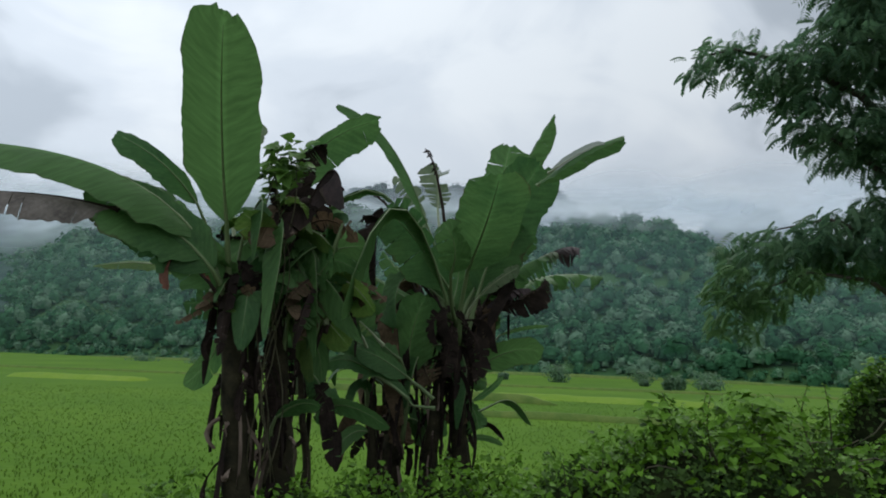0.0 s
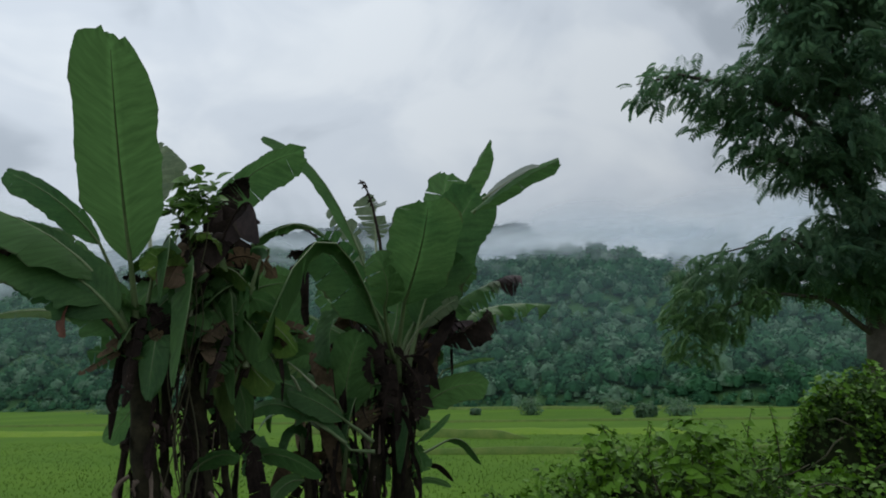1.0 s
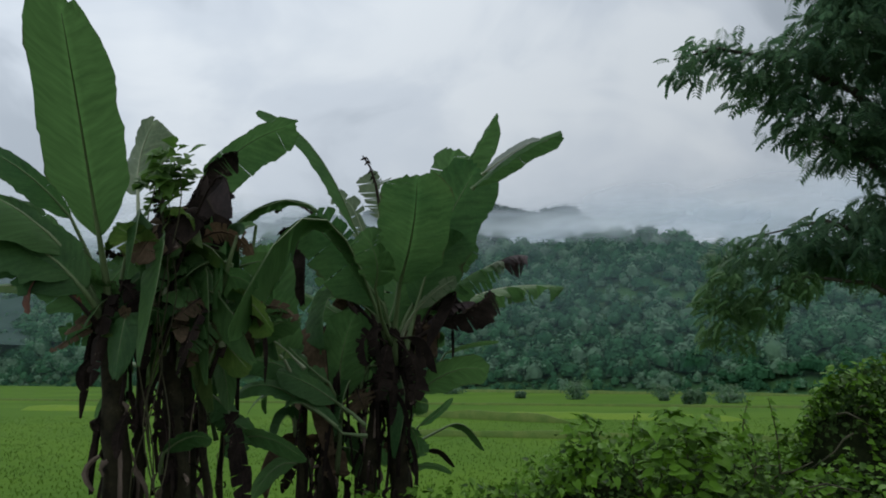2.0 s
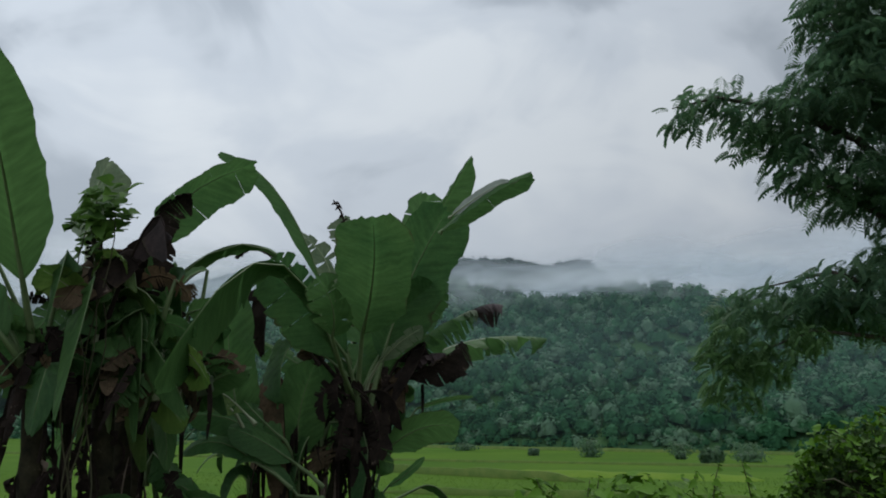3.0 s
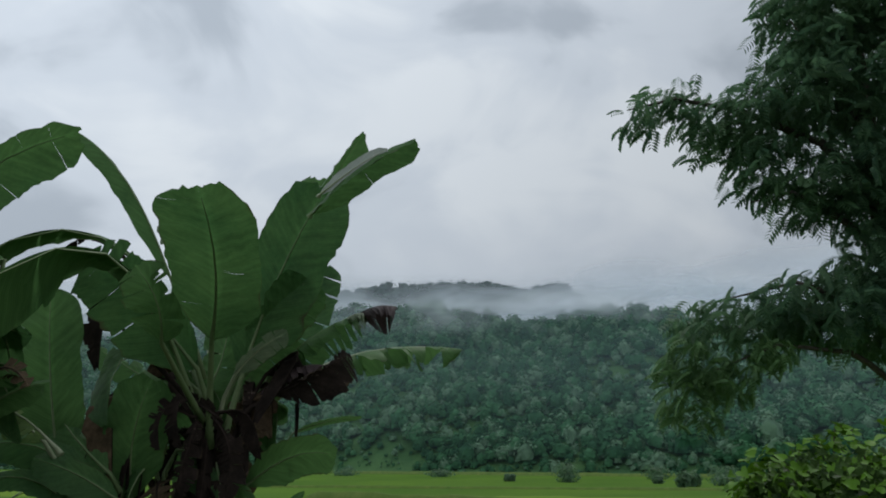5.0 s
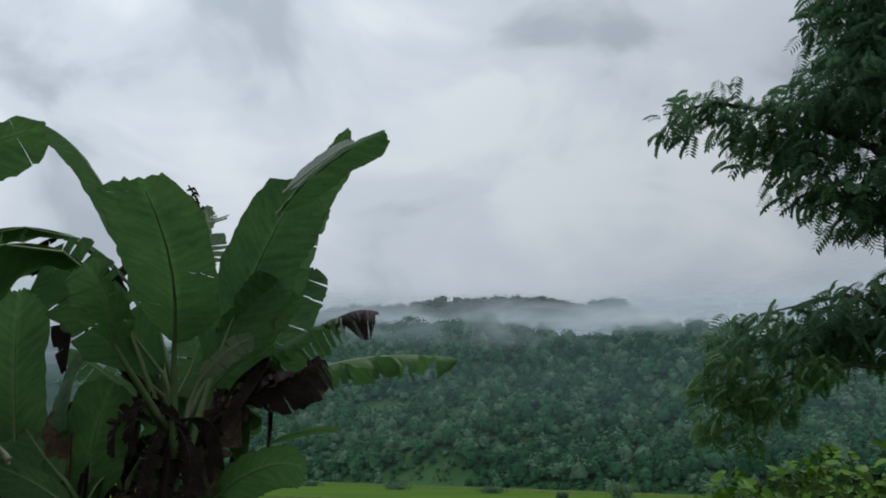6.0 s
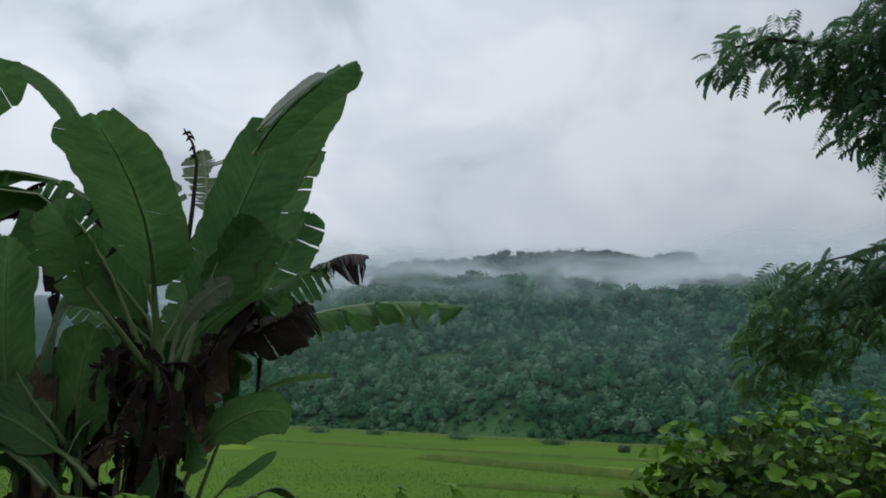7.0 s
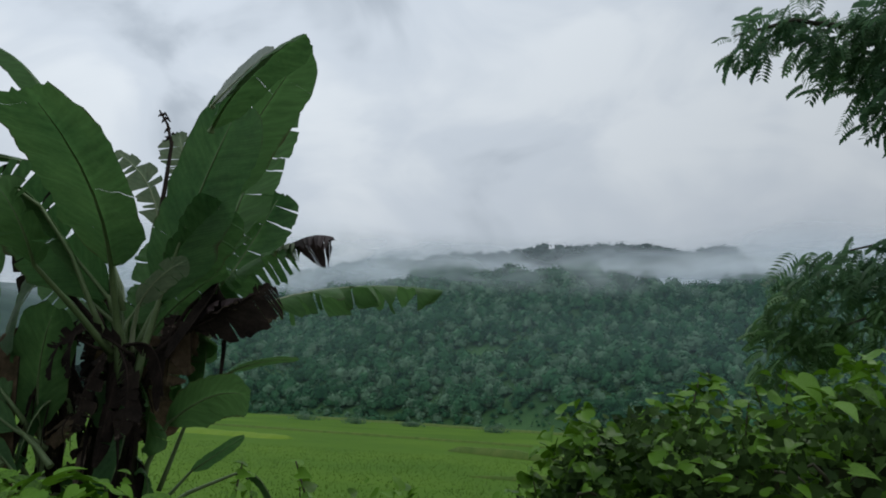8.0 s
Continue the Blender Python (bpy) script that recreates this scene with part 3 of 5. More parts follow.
SHRUBS = [(-57, 178, 2.2, 6.0), (-75, 190, 2.0, 7.0), (-44, 181, 1.6, 5.0), (-22, 168, 2.0, 6.0), (-1.5, 158, 1.8, 5.0), (10.5, 131, 1.6, 1.8), (19.3, 126, 3.4, 3.4), (22.7, 153, 3.6, 4.6),
          (33.5, 108, 2.4, 2.2), (36.7, 139, 2.8, 5.0), (39, 111, 1.8, 4.4), (46, 132, 3.0, 6.0), (31, 104, 2.6, 1.6), (31.6, 119, 1.3, 1.6)]
for i, (x, y, tall, wide) in enumerate(SHRUBS):
    shrub(x, y, tall, wide, 40 + i)

# ---- banana plants ----


def leaf(plant, foot, base, mid, tip, width, turn, fold, tatter, kind, blunt):
    """A banana leaf: a stalk from foot to base, a midrib through mid to tip, and two torn half blades.
    turn: degrees about the midrib; fold: degrees by which the halves hang; tatter: 0 whole to 1 shredded; blunt: 0 pointed to 1 cut off."""
    b, m, t = Vector(base), Vector(mid), Vector(tip)
    ctrl = m * 2 - (b + t) * 0.5
    r = random.Random(int(abs(b.x * 131 + b.z * 733 + t.x * 57) * 100))

    def at(s):
        return b * (1 - s) ** 2 + ctrl * 2 * s * (1 - s) + t * s * s

    def along(s):
        return ((ctrl - b) * (1 - s) + (t - ctrl) * s).normalized()

    view = Vector((0, 1, 0.1))
    bm = bmesh.new()
    uv = bm.loops.layers.uv.new("UVMap")
    length = sum((at((i + 1) / 20) - at(i / 20)).length for i in range(20))
    lat0 = None
    for sign in (-1, 1):
        # strips between tears
        cuts = [0.0]
        if tatter > 0:
            while cuts[-1] < 1:
                cuts.append(cuts[-1] + (0.03 + 0.22 * r.random() ** 1.6) / (0.28 + tatter * 1.2))
            cuts = [c for c in cuts if c < 0.97] + [1.0]
        else:
            cuts = [0.0, 1.0]
        for c0, c1 in zip(cuts, cuts[1:]):
            steps = max(2, int((c1 - c0) * 34))
            hang = r.gauss(0, 1) * tatter * 24
            sweep = r.uniform(-0.3, 0.5) * tatter
            short = 1 - tatter * r.random() * 0.22
            wedge = max(0.0, tatter - 0.08) * r.random() ** 2 * 1.1
            gap = tatter * r.uniform(0.0, 0.16) * (c1 - c0) if tatter else 0.0
            grid_rows = []
            across = 5
            for i in range(steps + 1):
                s = c0 + (c1 - c0) * i / steps
                d = along(s)
                lat = d.cross(view)
                if lat.length < 0.05:
                    lat = d.cross(Vector((0, 0.3, 1)))
                lat.normalize()
                if lat0 is not None and lat.dot(lat0) < 0:
                    lat = -lat
                lat0 = lat
                lat = Matrix.Rotation(radians(turn), 3, d) @ lat
                down = Vector((0, 0, -1)) - d * d.dot(Vector((0, 0, -1)))
                if down.length < 0.15:
                    down = Vector((0, 0.15, 0)) + down
                down.normalize()
                end = (1 - max(0.0, (s - 0.55) / 0.45) ** (2.0 + 6 * blunt) * (1 - 0.45 * blunt))
                shape = min(1.0, (s / 0.24 + 0.02) ** 0.62) * max(0.02, end)
                half = width * 0.5 * shape * short * (1 + 0.07 * noise.noise(Vector((s * 8 + b.x, sign, t.z))) + 0.03 * noise.noise(Vector((s * 26 + b.z, sign, t.x))))
                p = at(s)
                row = [p.copy()]
                ang = radians(fold * 0.35 + hang * 0.3)
                for k in range(1, across + 1):
                    ang_k = ang + radians((fold * 0.75 + hang)) * (k / across)
                    q = (lat * sign * math.cos(ang_k) + down * math.sin(ang_k))
                    mid_k = (s - (c0 + c1) / 2)
                    slip = d * (sweep * half * (k / across) ** 2 * 0.6 - mid_k * (gap * 6 * k / across * 0.2 + wedge) * length + half * 0.10) / across
                    row.append(row[-1] + q * half / across + slip)
                rag = 0.5 * noise.noise(Vector((s * 60 + b.x * 7, sign * 5.0, t.z))) + 0.5 * noise.noise(Vector((s * 150, sign * 2.0, b.z)))
                row[-1] = row[-1].lerp(row[-2], max(-0.1, min(0.9, 0.1 + rag * (0.14 + tatter * 0.5))))
                if s > 0.97 and blunt > 0.3:
                    for k in range(across + 1):
                        row[k] += d * width * 0.09 * noise.noise(Vector((k * 1.7 * sign + b.x * 9, t.x * 5, 0)))
                if tatter > 0.3 and i in (0, steps):
                    row[-1] = row[-1].lerp(row[-2], r.random() * 0.35)
                ripple = 0.020 * width / 0.5
                for k in range(1, across + 1):
                    row[k] += down * ripple * noise.noise(Vector((s * 14 + b.z, k * 0.8, sign * 3.0))) * k / across * 2
                grid_rows.append([(bm.verts.new(q), (sign * k / across, s * length / 1.5)) for k, q in enumerate(row)])
            for ra, rb in zip(grid_rows, grid_rows[1:]):
                for k in range(across):
                    c = (ra[k], ra[k + 1], rb[k + 1], rb[k])
                    f = bm.faces.new([v for v, _ in (c if sign > 0 else c[::-1])])
                    f.smooth = True
                    for lp, (_, w) in zip(f.loops, (c if sign > 0 else c[::-1])):
                        lp[uv].uv = w
    name = "leaf" if kind in "gpywr" else "dead_leaf"
    words = {"g": "", "p": "pale torn leaf", "w": "rolled leaf end, coloured pale for its waxy underside and sky sheen", "r": "torn leaf with a pale midrib", "y": "yellowing leaf", "e": "burnt dark brown shredded leaf", "t": "dry tan-brown leaf", "s": "leaf end dried to grey-brown", "o": "rust-red dying leaf", "d": "withered brown leaf"}[kind]
    blade = part(name, bm, LEAF[kind], plant, words)
    f = Vector(foot)
    out = (b - f).length
    knee = f.lerp(b, 0.5) + Vector((0, 0, 0.06 * out)) - along(0) * 0.10 * out
    rr = 0.009 + width * 0.018
    pts = [f, f.lerp(knee, 0.5), knee, knee.lerp(b, 0.55), b] + [at(s) - Vector((0, 0.004, 0.004)) for s in (0.12, 0.26, 0.42, 0.6, 0.78, 0.93)]
    rads = [rr * 1.8, rr * 1.5, rr * 1.3, rr * 1.1, rr * 0.9, rr * 0.62, rr * 0.5, rr * 0.4, rr * 0.3, rr * 0.2, rr * 0.1]
    part("midrib", tube(pts, rads, 6), MIDRIB_PALE if kind in "pyrw" else MIDRIB if kind == "g" else LEAF["d"], blade, "pale green midrib and stalk" if kind in "gpyrw" else "")


def stem(plant, top, low, radius):
    """A banana pseudostem, wrapped in old sheaths, with withered leaves hanging down it."""
    a, b = Vector(top), Vector(low)
    d = (b - a).normalized()
    g = ground_z(b.x, b.y) - 0.05
    end = a + d * ((g - a.z) / d.z)
    n = 14
    pts = [a.lerp(end, i / n) + Vector((noise.noise(Vector((i * 0.4, a.x, 1))), noise.noise(Vector((i * 0.4, a.y, 2))), 0)) * 0.02 for i in range(n + 1)]
    part("pseudostem", tube(pts, [radius * (0.62 + 0.5 * i / n) for i in range(n + 1)], 12, 0.25), STEM, plant)
    r = random.Random(int(abs(a.x * 977 + a.z * 311) * 10))
    tall = (a - end).length
    # clasping sheath ends
    for k in range(max(6, int(radius * 330))):
        s = r.uniform(0.0, 0.9)
        p = a.lerp(end, s)
        ang = r.uniform(0, 6.28)
        q = Vector((math.cos(ang), math.sin(ang), 0))
        size = (0.08 + 0.92 * r.random() ** 2) * tall * 0.36
        w = radius * r.uniform(0.3, 1.0)
        hang = p + q * radius * r.uniform(0.9, 1.5) + Vector((0, 0, -size))
        if hang.z < g + 0.05:
            hang.z = g + 0.05
        top_p = p + q * radius * 0.9
        bow = top_p.lerp(hang, 0.45) + q * radius * r.uniform(0.1, 0.7)
        dead_strip(plant, top_p, bow, hang, w, r)


def dead_strip(plant, a, m, t, width, r):
    """A hanging shrivelled sheath or leaf remnant, curled along its length."""
    ctrl = m * 2 - (a + t) * 0.5
    bm = bmesh.new()
    uv = bm.loops.layers.uv.new("UVMap")
    n, across = 9, 4
    ph, seed = r.uniform(0, 6.28), r.uniform(0, 50)
    rows_ = []
    for i in range(n + 1):
        s = i / n
        p = a * (1 - s) ** 2 + ctrl * 2 * s * (1 - s) + t * s * s
        d = ((ctrl - a) * (1 - s) + (t - ctrl) * s).normalized()
        x = d.cross(Vector((math.cos(ph + s * 1.2), math.sin(ph + s * 1.2), 0.1))).normalized()
        y = d.cross(x)
        w = width * (0.35 + 0.9 * s * (1.15 - s) + 0.25 * noise.noise(Vector((s * 6, seed, 0))))
        row = []
        for k in range(across + 1):
            c = (k / across - 0.5) * 2
            q = p + x * c * w * 0.5 + y * (abs(c) ** 1.5 * w * 0.35 + 0.15 * w * noise.noise(Vector((s * 5, c * 2, seed)))) + d * 0.25 * w * noise.noise(Vector((c * 3, seed, s)))
            row.append((bm.verts.new(q), (c, s)))
        rows_.append(row)
    for ra, rb in zip(rows_, rows_[1:]):
        for k in range(across):
            c = (ra[k], ra[k + 1], rb[k + 1], rb[k])
            f = bm.faces.new([v for v, _ in c])
            f.smooth = True
            for lp, (_, w) in zip(f.loops, c):
                lp[uv].uv = w
    part("dead_leaf", bm, TAN if r.random() < 0.3 else LEAF["d"], plant, "withered brown leaf")


clump_a = thing("banana_plant", (-1.5, 5.85, ground_z(-1.5, 5.85)), "tall banana plant with one broad upright leaf and withered brown skirts", "banana plant", "banana plants on the bank")
clump_b = thing("banana_plant", (0.2, 7.85, ground_z(0.2, 7.85)), "banana clump with spreading green leaves, burnt leaf ends and dark stems", "banana plant", "banana plants on the bank")
clump_c = thing("banana_plant", (-1.4, 6.8, ground_z(-1.4, 6.8)), "banana plant with torn arching leaf, hung with withered leaves", "banana plant", "banana plants on the bank")
# -- leaves --
leaf(clump_a, (-1.67, 5.8, 1.96), (-1.63, 5.47, 2.52), (-1.575, 5.0, 3.19), (-1.41, 4.38, 3.65), 0.57, 0, 6, 0, "g", 0.74)
leaf(clump_a, (-1.68, 5.7, 1.96), (-1.84, 5.5, 2.4), (-2.47, 5.3, 2.85), (-3.49, 5.2, 3.0), 0.48, 72, 50, 0.03, "g", 0.4)
leaf(clump_a, (-1.68, 5.7, 1.91), (-1.77, 5.5, 2.25), (-2.12, 5.4, 2.47), (-2.5, 5.28, 2.58), 0.44, 70, 50, 0.12, "g", 0.97)
leaf(clump_a, (-2.36, 5.31, 2.55), (-2.42, 5.3, 2.565), (-2.8, 5.16, 2.62), (-3.27, 5.0, 2.60), 0.40, 70, 56, 0.25, "s", 0.5)
leaf(clump_a, (-1.7, 5.8, 2.01), (-1.9, 5.6, 2.67), (-2.12, 5.4, 2.94), (-2.43, 5.3, 3.11), 0.21, 25, 25, 0.05, "g", 0.8)
leaf(clump_a, (-1.71, 5.8, 1.88), (-1.98, 5.9, 2.14), (-2.36, 5.9, 2.24), (-2.74, 5.8, 2.19), 0.14, 60, 30, 0.2, "y", 0.3)
leaf(clump_a, (-1.68, 5.7, 1.87), (-1.73, 5.5, 2.06), (-1.96, 5.4, 2.23), (-1.95, 5.3, 2.0), 0.24, 30, 30, 0.3, "o", 0.4)
leaf(clump_c, (-1.91, 6.9, 1.67), (-2.09, 7.0, 1.67), (-2.22, 7.2, 1.46), (-2.51, 7.41, 1.22), 0.24, 10, 15, 0.2, "g", 0.5)
leaf(clump_a, (-1.68, 5.8, 1.9), (-1.69, 5.7, 2.08), (-1.88, 5.5, 2.35), (-2.25, 5.4, 2.75), 0.46, 35, 20, 0.1, "g", 0.6)
leaf(clump_c, (-1.95, 6.9, 2.1), (-2.03, 6.9, 3.16), (-2.07, 7.0, 3.55), (-1.96, 7.0, 3.86), 0.46, -10, 30, 0.05, "p", 0.8)
leaf(clump_a, (-1.64, 5.8, 1.92), (-1.59, 5.8, 2.45), (-1.38, 5.5, 2.71), (-1.39, 5.4, 2.23), 0.26, 20, 35, 0.2, "g", 0.5)
leaf(clump_a, (-1.59, 5.8, 1.83), (-1.51, 5.9, 2.2), (-1.24, 5.6, 2.56), (-1.27, 5.4, 1.66), 0.35, 15, 25, 0.3, "g", 0.5)
leaf(clump_a, (-1.59, 5.8, 1.83), (-1.49, 6.0, 2.25), (-1.12, 5.8, 2.78), (-1.36, 5.6, 2.38), 0.27, 20, 25, 0.5, "d", 0.5)
leaf(clump_a, (-1.63, 5.8, 1.88), (-1.48, 5.7, 1.83), (-1.47, 5.6, 2.0), (-1.47, 5.5, 1.58), 0.24, 10, 20, 0.1, "g", 0.5)
leaf(clump_a, (-1.29, 6.1, 1.5), (-1.24, 6.0, 1.85), (-1.02, 5.9, 2.21), (-0.63, 5.8, 1.69), 0.32, 20, 30, 0.2, "g", 0.4)
leaf(clump_a, (-1.31, 6.1, 1.5), (-1.31, 6.1, 1.86), (-1.23, 6.0, 2.35), (-0.98, 5.8, 1.85), 0.35, 10, 30, 0.3, "g", 0.5)
leaf(clump_a, (-1.31, 6.1, 1.5), (-1.32, 6.1, 2.04), (-1.25, 6.1, 2.51), (-1.02, 6.1, 2.94), 0.33, 15, 20, 0.4, "d", 0.6)
leaf(clump_c, (-1.51, 6.8, 1.65), (-1.46, 6.80, 3.03), (-1.18, 6.85, 3.50), (-0.68, 6.95, 3.79), 0.40, 42, 28, 0.09, "g", 0.95)
leaf(clump_c, (-1.51, 6.8, 1.65), (-1.51, 6.75, 2.93), (-1.37, 6.76, 3.32), (-1.14, 6.79, 3.48), 0.30, 40, 45, 0.6, "d", 0.8)
leaf(clump_c, (-1.51, 6.8, 1.65), (-1.52, 6.7, 2.61), (-1.38, 6.7, 3.26), (-1.29, 6.6, 2.84), 0.33, 20, 30, 0.4, "d", 0.5)
leaf(clump_c, (-1.53, 6.8, 1.65), (-1.55, 6.6, 1.97), (-1.52, 6.4, 2.55), (-1.56, 6.2, 1.79), 0.54, 10, 25, 0.3, "g", 0.5)
leaf(clump_c, (-1.53, 6.8, 1.65), (-1.44, 6.7, 2.06), (-1.2, 6.4, 2.55), (-1.03, 6.2, 1.9), 0.44, 20, 30, 0.25, "g", 0.5)
leaf(clump_c, (-1.51, 6.8, 1.65), (-1.46, 6.8, 1.88), (-1.15, 6.6, 1.73), (-1.03, 6.5, 1.33), 0.19, 10, 10, 0, "g", 0.4)
leaf(clump_a, (-1.32, 6.0, 0.89), (-1.26, 5.85, 1.08), (-1.08, 5.83, 1.19), (-0.92, 5.82, 1.17), 0.22, 50, 18, 0.05, "g", 0.5)
leaf(clump_c, (-1.14, 6.9, 0.98), (-0.89, 6.9, 1.1), (-1.07, 6.8, 1.23), (-1.21, 6.7, 1.32), 0.18, 20, 15, 0, "g", 0.5)
leaf(clump_c, (-1.14, 6.9, 0.98), (-1.06, 6.9, 1.06), (-0.81, 6.8, 1.11), (-0.45, 6.7, 0.94), 0.2, 25, 20, 0.05, "g", 0.4)
leaf(clump_c, (-1.28, 6.8, 1.31), (-1.15, 6.7, 1.28), (-0.97, 6.6, 1.09), (-0.88, 6.5, 0.58), 0.22, 10, 20, 0.6, "d", 0.4)
leaf(clump_b, (0.06, 7.75, 2.18), (-0.21, 7.6, 2.92), (-0.62, 7.44, 3.72), (-1.15, 7.40, 4.09), 0.19, 50, 62, 0.0, "g", 0.8)
leaf(clump_b, (0.15, 7.7, 1.69), (0.22, 7.35, 2.42), (0.37, 6.85, 2.82), (0.44, 6.22, 3.12), 0.62, 8, 10, 0.03, "g", 0.97)
leaf(clump_b, (0.22, 7.9, 1.92), (0.45, 8.2, 2.60), (0.57, 8.35, 3.30), (0.70, 8.42, 3.99), 0.52, -10, 8, 0.3, "g", 0.99)
leaf(clump_b, (0.32, 7.8, 2.3), (0.52, 7.85, 2.92), (0.82, 7.93, 3.62), (1.15, 7.98, 4.23), 0.40, 60, 35, 0.05, "g", 0.3)
leaf(clump_b, (0.22, 7.75, 1.67), (0.35, 7.72, 2.24), (0.59, 7.64, 2.93), (0.94, 7.46, 3.54), 0.64, -8, 8, 0.03, "g", 0.97)
leaf(clump_b, (0.88, 7.24, 3.26), (0.90, 7.22, 3.28), (1.27, 6.99, 3.53), (1.64, 6.87, 3.68), 0.27, 60, 60, 0.05, "g", 0.97)
leaf(clump_b, (0.97, 7.08, 3.355), (0.98, 7.06, 3.36), (1.25, 6.96, 3.53), (1.46, 6.85, 3.60), 0.09, 20, 0, 0, "w", 0.3)
leaf(clump_b, (0.31, 7.85, 1.91), (0.52, 8.1, 2.30), (0.66, 8.35, 2.80), (0.76, 8.55, 3.25), 0.42, 20, 8, 0.3, "g", 0.97)
leaf(clump_b, (0.17, 7.8, 1.92), (0.37, 7.8, 2.37), (0.62, 7.7, 2.67), (0.81, 7.6, 2.9), 0.42, 20, 12, 0.15, "g", 0.85)
leaf(clump_b, (0.1, 7.75, 1.72), (0.01, 7.5, 2.16), (-0.44, 6.77, 2.92), (-0.75, 5.5, 1.89), 0.66, 78, 62, 0.2, "g", 0.6)
leaf(clump_b, (0.12, 7.8, 1.72), (0.05, 7.6, 2.24), (-0.32, 7.3, 2.72), (-0.59, 7.1, 2.94), 0.53, 14, 22, 0.3, "g", 0.6)
leaf(clump_b, (0.12, 7.8, 1.77), (-0.45, 7.9, 2.95), (-0.88, 7.0, 3.1), (-1.57, 6.6, 2.21), 0.40, 55, 52, 0.12, "g", 0.5)
leaf(clump_b, (0.07, 7.8, 1.77), (-0.52, 7.8, 2.97), (-0.77, 7.6, 3.2), (-0.98, 7.5, 3.12), 0.26, 45, 45, 0.3, "d", 0.6)
leaf(clump_b, (0.07, 7.8, 1.77), (-0.32, 7.9, 2.27), (-0.67, 7.8, 3.02), (-0.71, 7.7, 2.25), 0.42, 10, 30, 0.9, "d", 0.6)
leaf(clump_b, (-0.73, 7.6, 1.05), (-0.8, 7.5, 1.54), (-0.95, 7.5, 2.18), (-1.03, 7.5, 2.81), 0.49, 5, 8, 0, "g", 0.6)
leaf(clump_b, (-0.39, 7.8, 0.7), (-0.33, 7.6, 1.36), (-0.32, 7.5, 1.76), (-0.19, 7.4, 2.15), 0.46, 5, 8, 0, "g", 0.6)
leaf(clump_b, (-0.17, 8.1, 0.96), (-0.19, 8.1, 1.36), (-0.12, 8.1, 1.88), (-0.14, 8.0, 2.23), 0.39, 15, 10, 0, "g", 0.6)
leaf(clump_b, (-0.4, 7.8, 0.99), (-0.48, 7.6, 1.43), (-0.92, 7.5, 1.73), (-1.24, 7.3, 1.51), 0.22, 60, 30, 0.05, "g", 0.4)
leaf(clump_b, (-0.45, 7.8, 0.89), (-0.55, 7.6, 1.24), (-0.91, 7.5, 1.43), (-1.1, 7.3, 1.27), 0.19, 60, 30, 0.05, "g", 0.4)
leaf(clump_b, (-0.64, 7.8, 0.7), (-0.72, 7.6, 0.81), (-0.9, 7.5, 0.78), (-1.06, 7.4, 0.54), 0.16, 10, 10, 0, "g", 0.4)
leaf(clump_b, (-0.64, 7.8, 0.7), (-0.69, 7.6, 1.05), (-0.8, 7.5, 1.24), (-0.88, 7.4, 1.02), 0.2, 10, 10, 0, "g", 0.5)
leaf(clump_b, (0.2, 8.0, 0.88), (0.35, 8.0, 1.43), (0.7, 7.95, 1.64), (1.03, 7.84, 1.64), 0.33, 20, 10, 0, "g", 0.6)
leaf(clump_b, (0.22, 8.2, 0.96), (0.61, 8.3, 1.81), (0.87, 8.3, 1.9), (1.15, 8.3, 1.93), 0.1, 60, 10, 0, "g", 0.5)
leaf(clump_b, (0.15, 8.3, 0.74), (0.34, 8.4, 1.09), (0.51, 8.4, 1.21), (0.68, 8.5, 1.36), 0.11, 40, 10, 0, "g", 0.4)
leaf(clump_b, (0.15, 8.3, 0.79), (0.63, 8.5, 1.08), (0.82, 8.5, 1.08), (1.0, 8.5, 0.84), 0.15, 30, 10, 0, "g", 0.4)
leaf(clump_b, (0.16, 8.3, 0.64), (0.4, 8.4, 0.84), (0.56, 8.4, 0.85), (0.7, 8.4, 0.69), 0.12, 30, 10, 0, "d", 0.4)
leaf(clump_b, (0.13, 8.3, 0.54), (0.23, 8.3, 0.64), (0.44, 8.3, 0.72), (0.67, 8.3, 0.64), 0.14, 50, 10, 0, "g", 0.4)
leaf(clump_b, (0.26, 7.85, 1.67), (0.46, 8.0, 2.20), (0.80, 7.97, 2.53), (1.16, 8.0, 2.69), 0.46, 70, 62, 0.6, "g", 0.95)
leaf(clump_b, (1.02, 8.0, 2.63), (1.04, 7.99, 2.65), (1.12, 7.98, 2.70), (1.20, 7.98, 2.71), 0.30, 70, 60, 0.5, "p", 0.95)
leaf(clump_b, (1.13, 8.0, 2.68), (1.15, 8.0, 2.70), (1.29, 8.02, 2.77), (1.43, 8.04, 2.77), 0.46, 70, 58, 0.24, "e", 0.99)
leaf(clump_b, (0.26, 7.85, 1.67), (0.42, 7.9, 2.08), (0.66, 7.88, 2.26), (0.90, 7.9, 2.30), 0.40, 65, 60, 0.35, "e", 0.8)
leaf(clump_b, (0.29, 8.0, 1.67), (0.66, 8.3, 2.26), (1.21, 8.83, 2.54), (1.95, 9.28, 2.6), 0.5, 82, 75, 1.0, "r", 0.5)
leaf(clump_b, (0.27, 7.8, 1.67), (0.47, 7.9, 2.23), (0.73, 7.8, 2.37), (0.48, 7.7, 1.86), 0.35, 20, 25, 0.3, "d", 0.5)
leaf(clump_b, (0.29, 7.8, 1.87), (0.59, 7.8, 2.08), (0.93, 7.8, 2.26), (1.07, 7.9, 2.4), 0.36, 30, 45, 0.4, "d", 0.6)
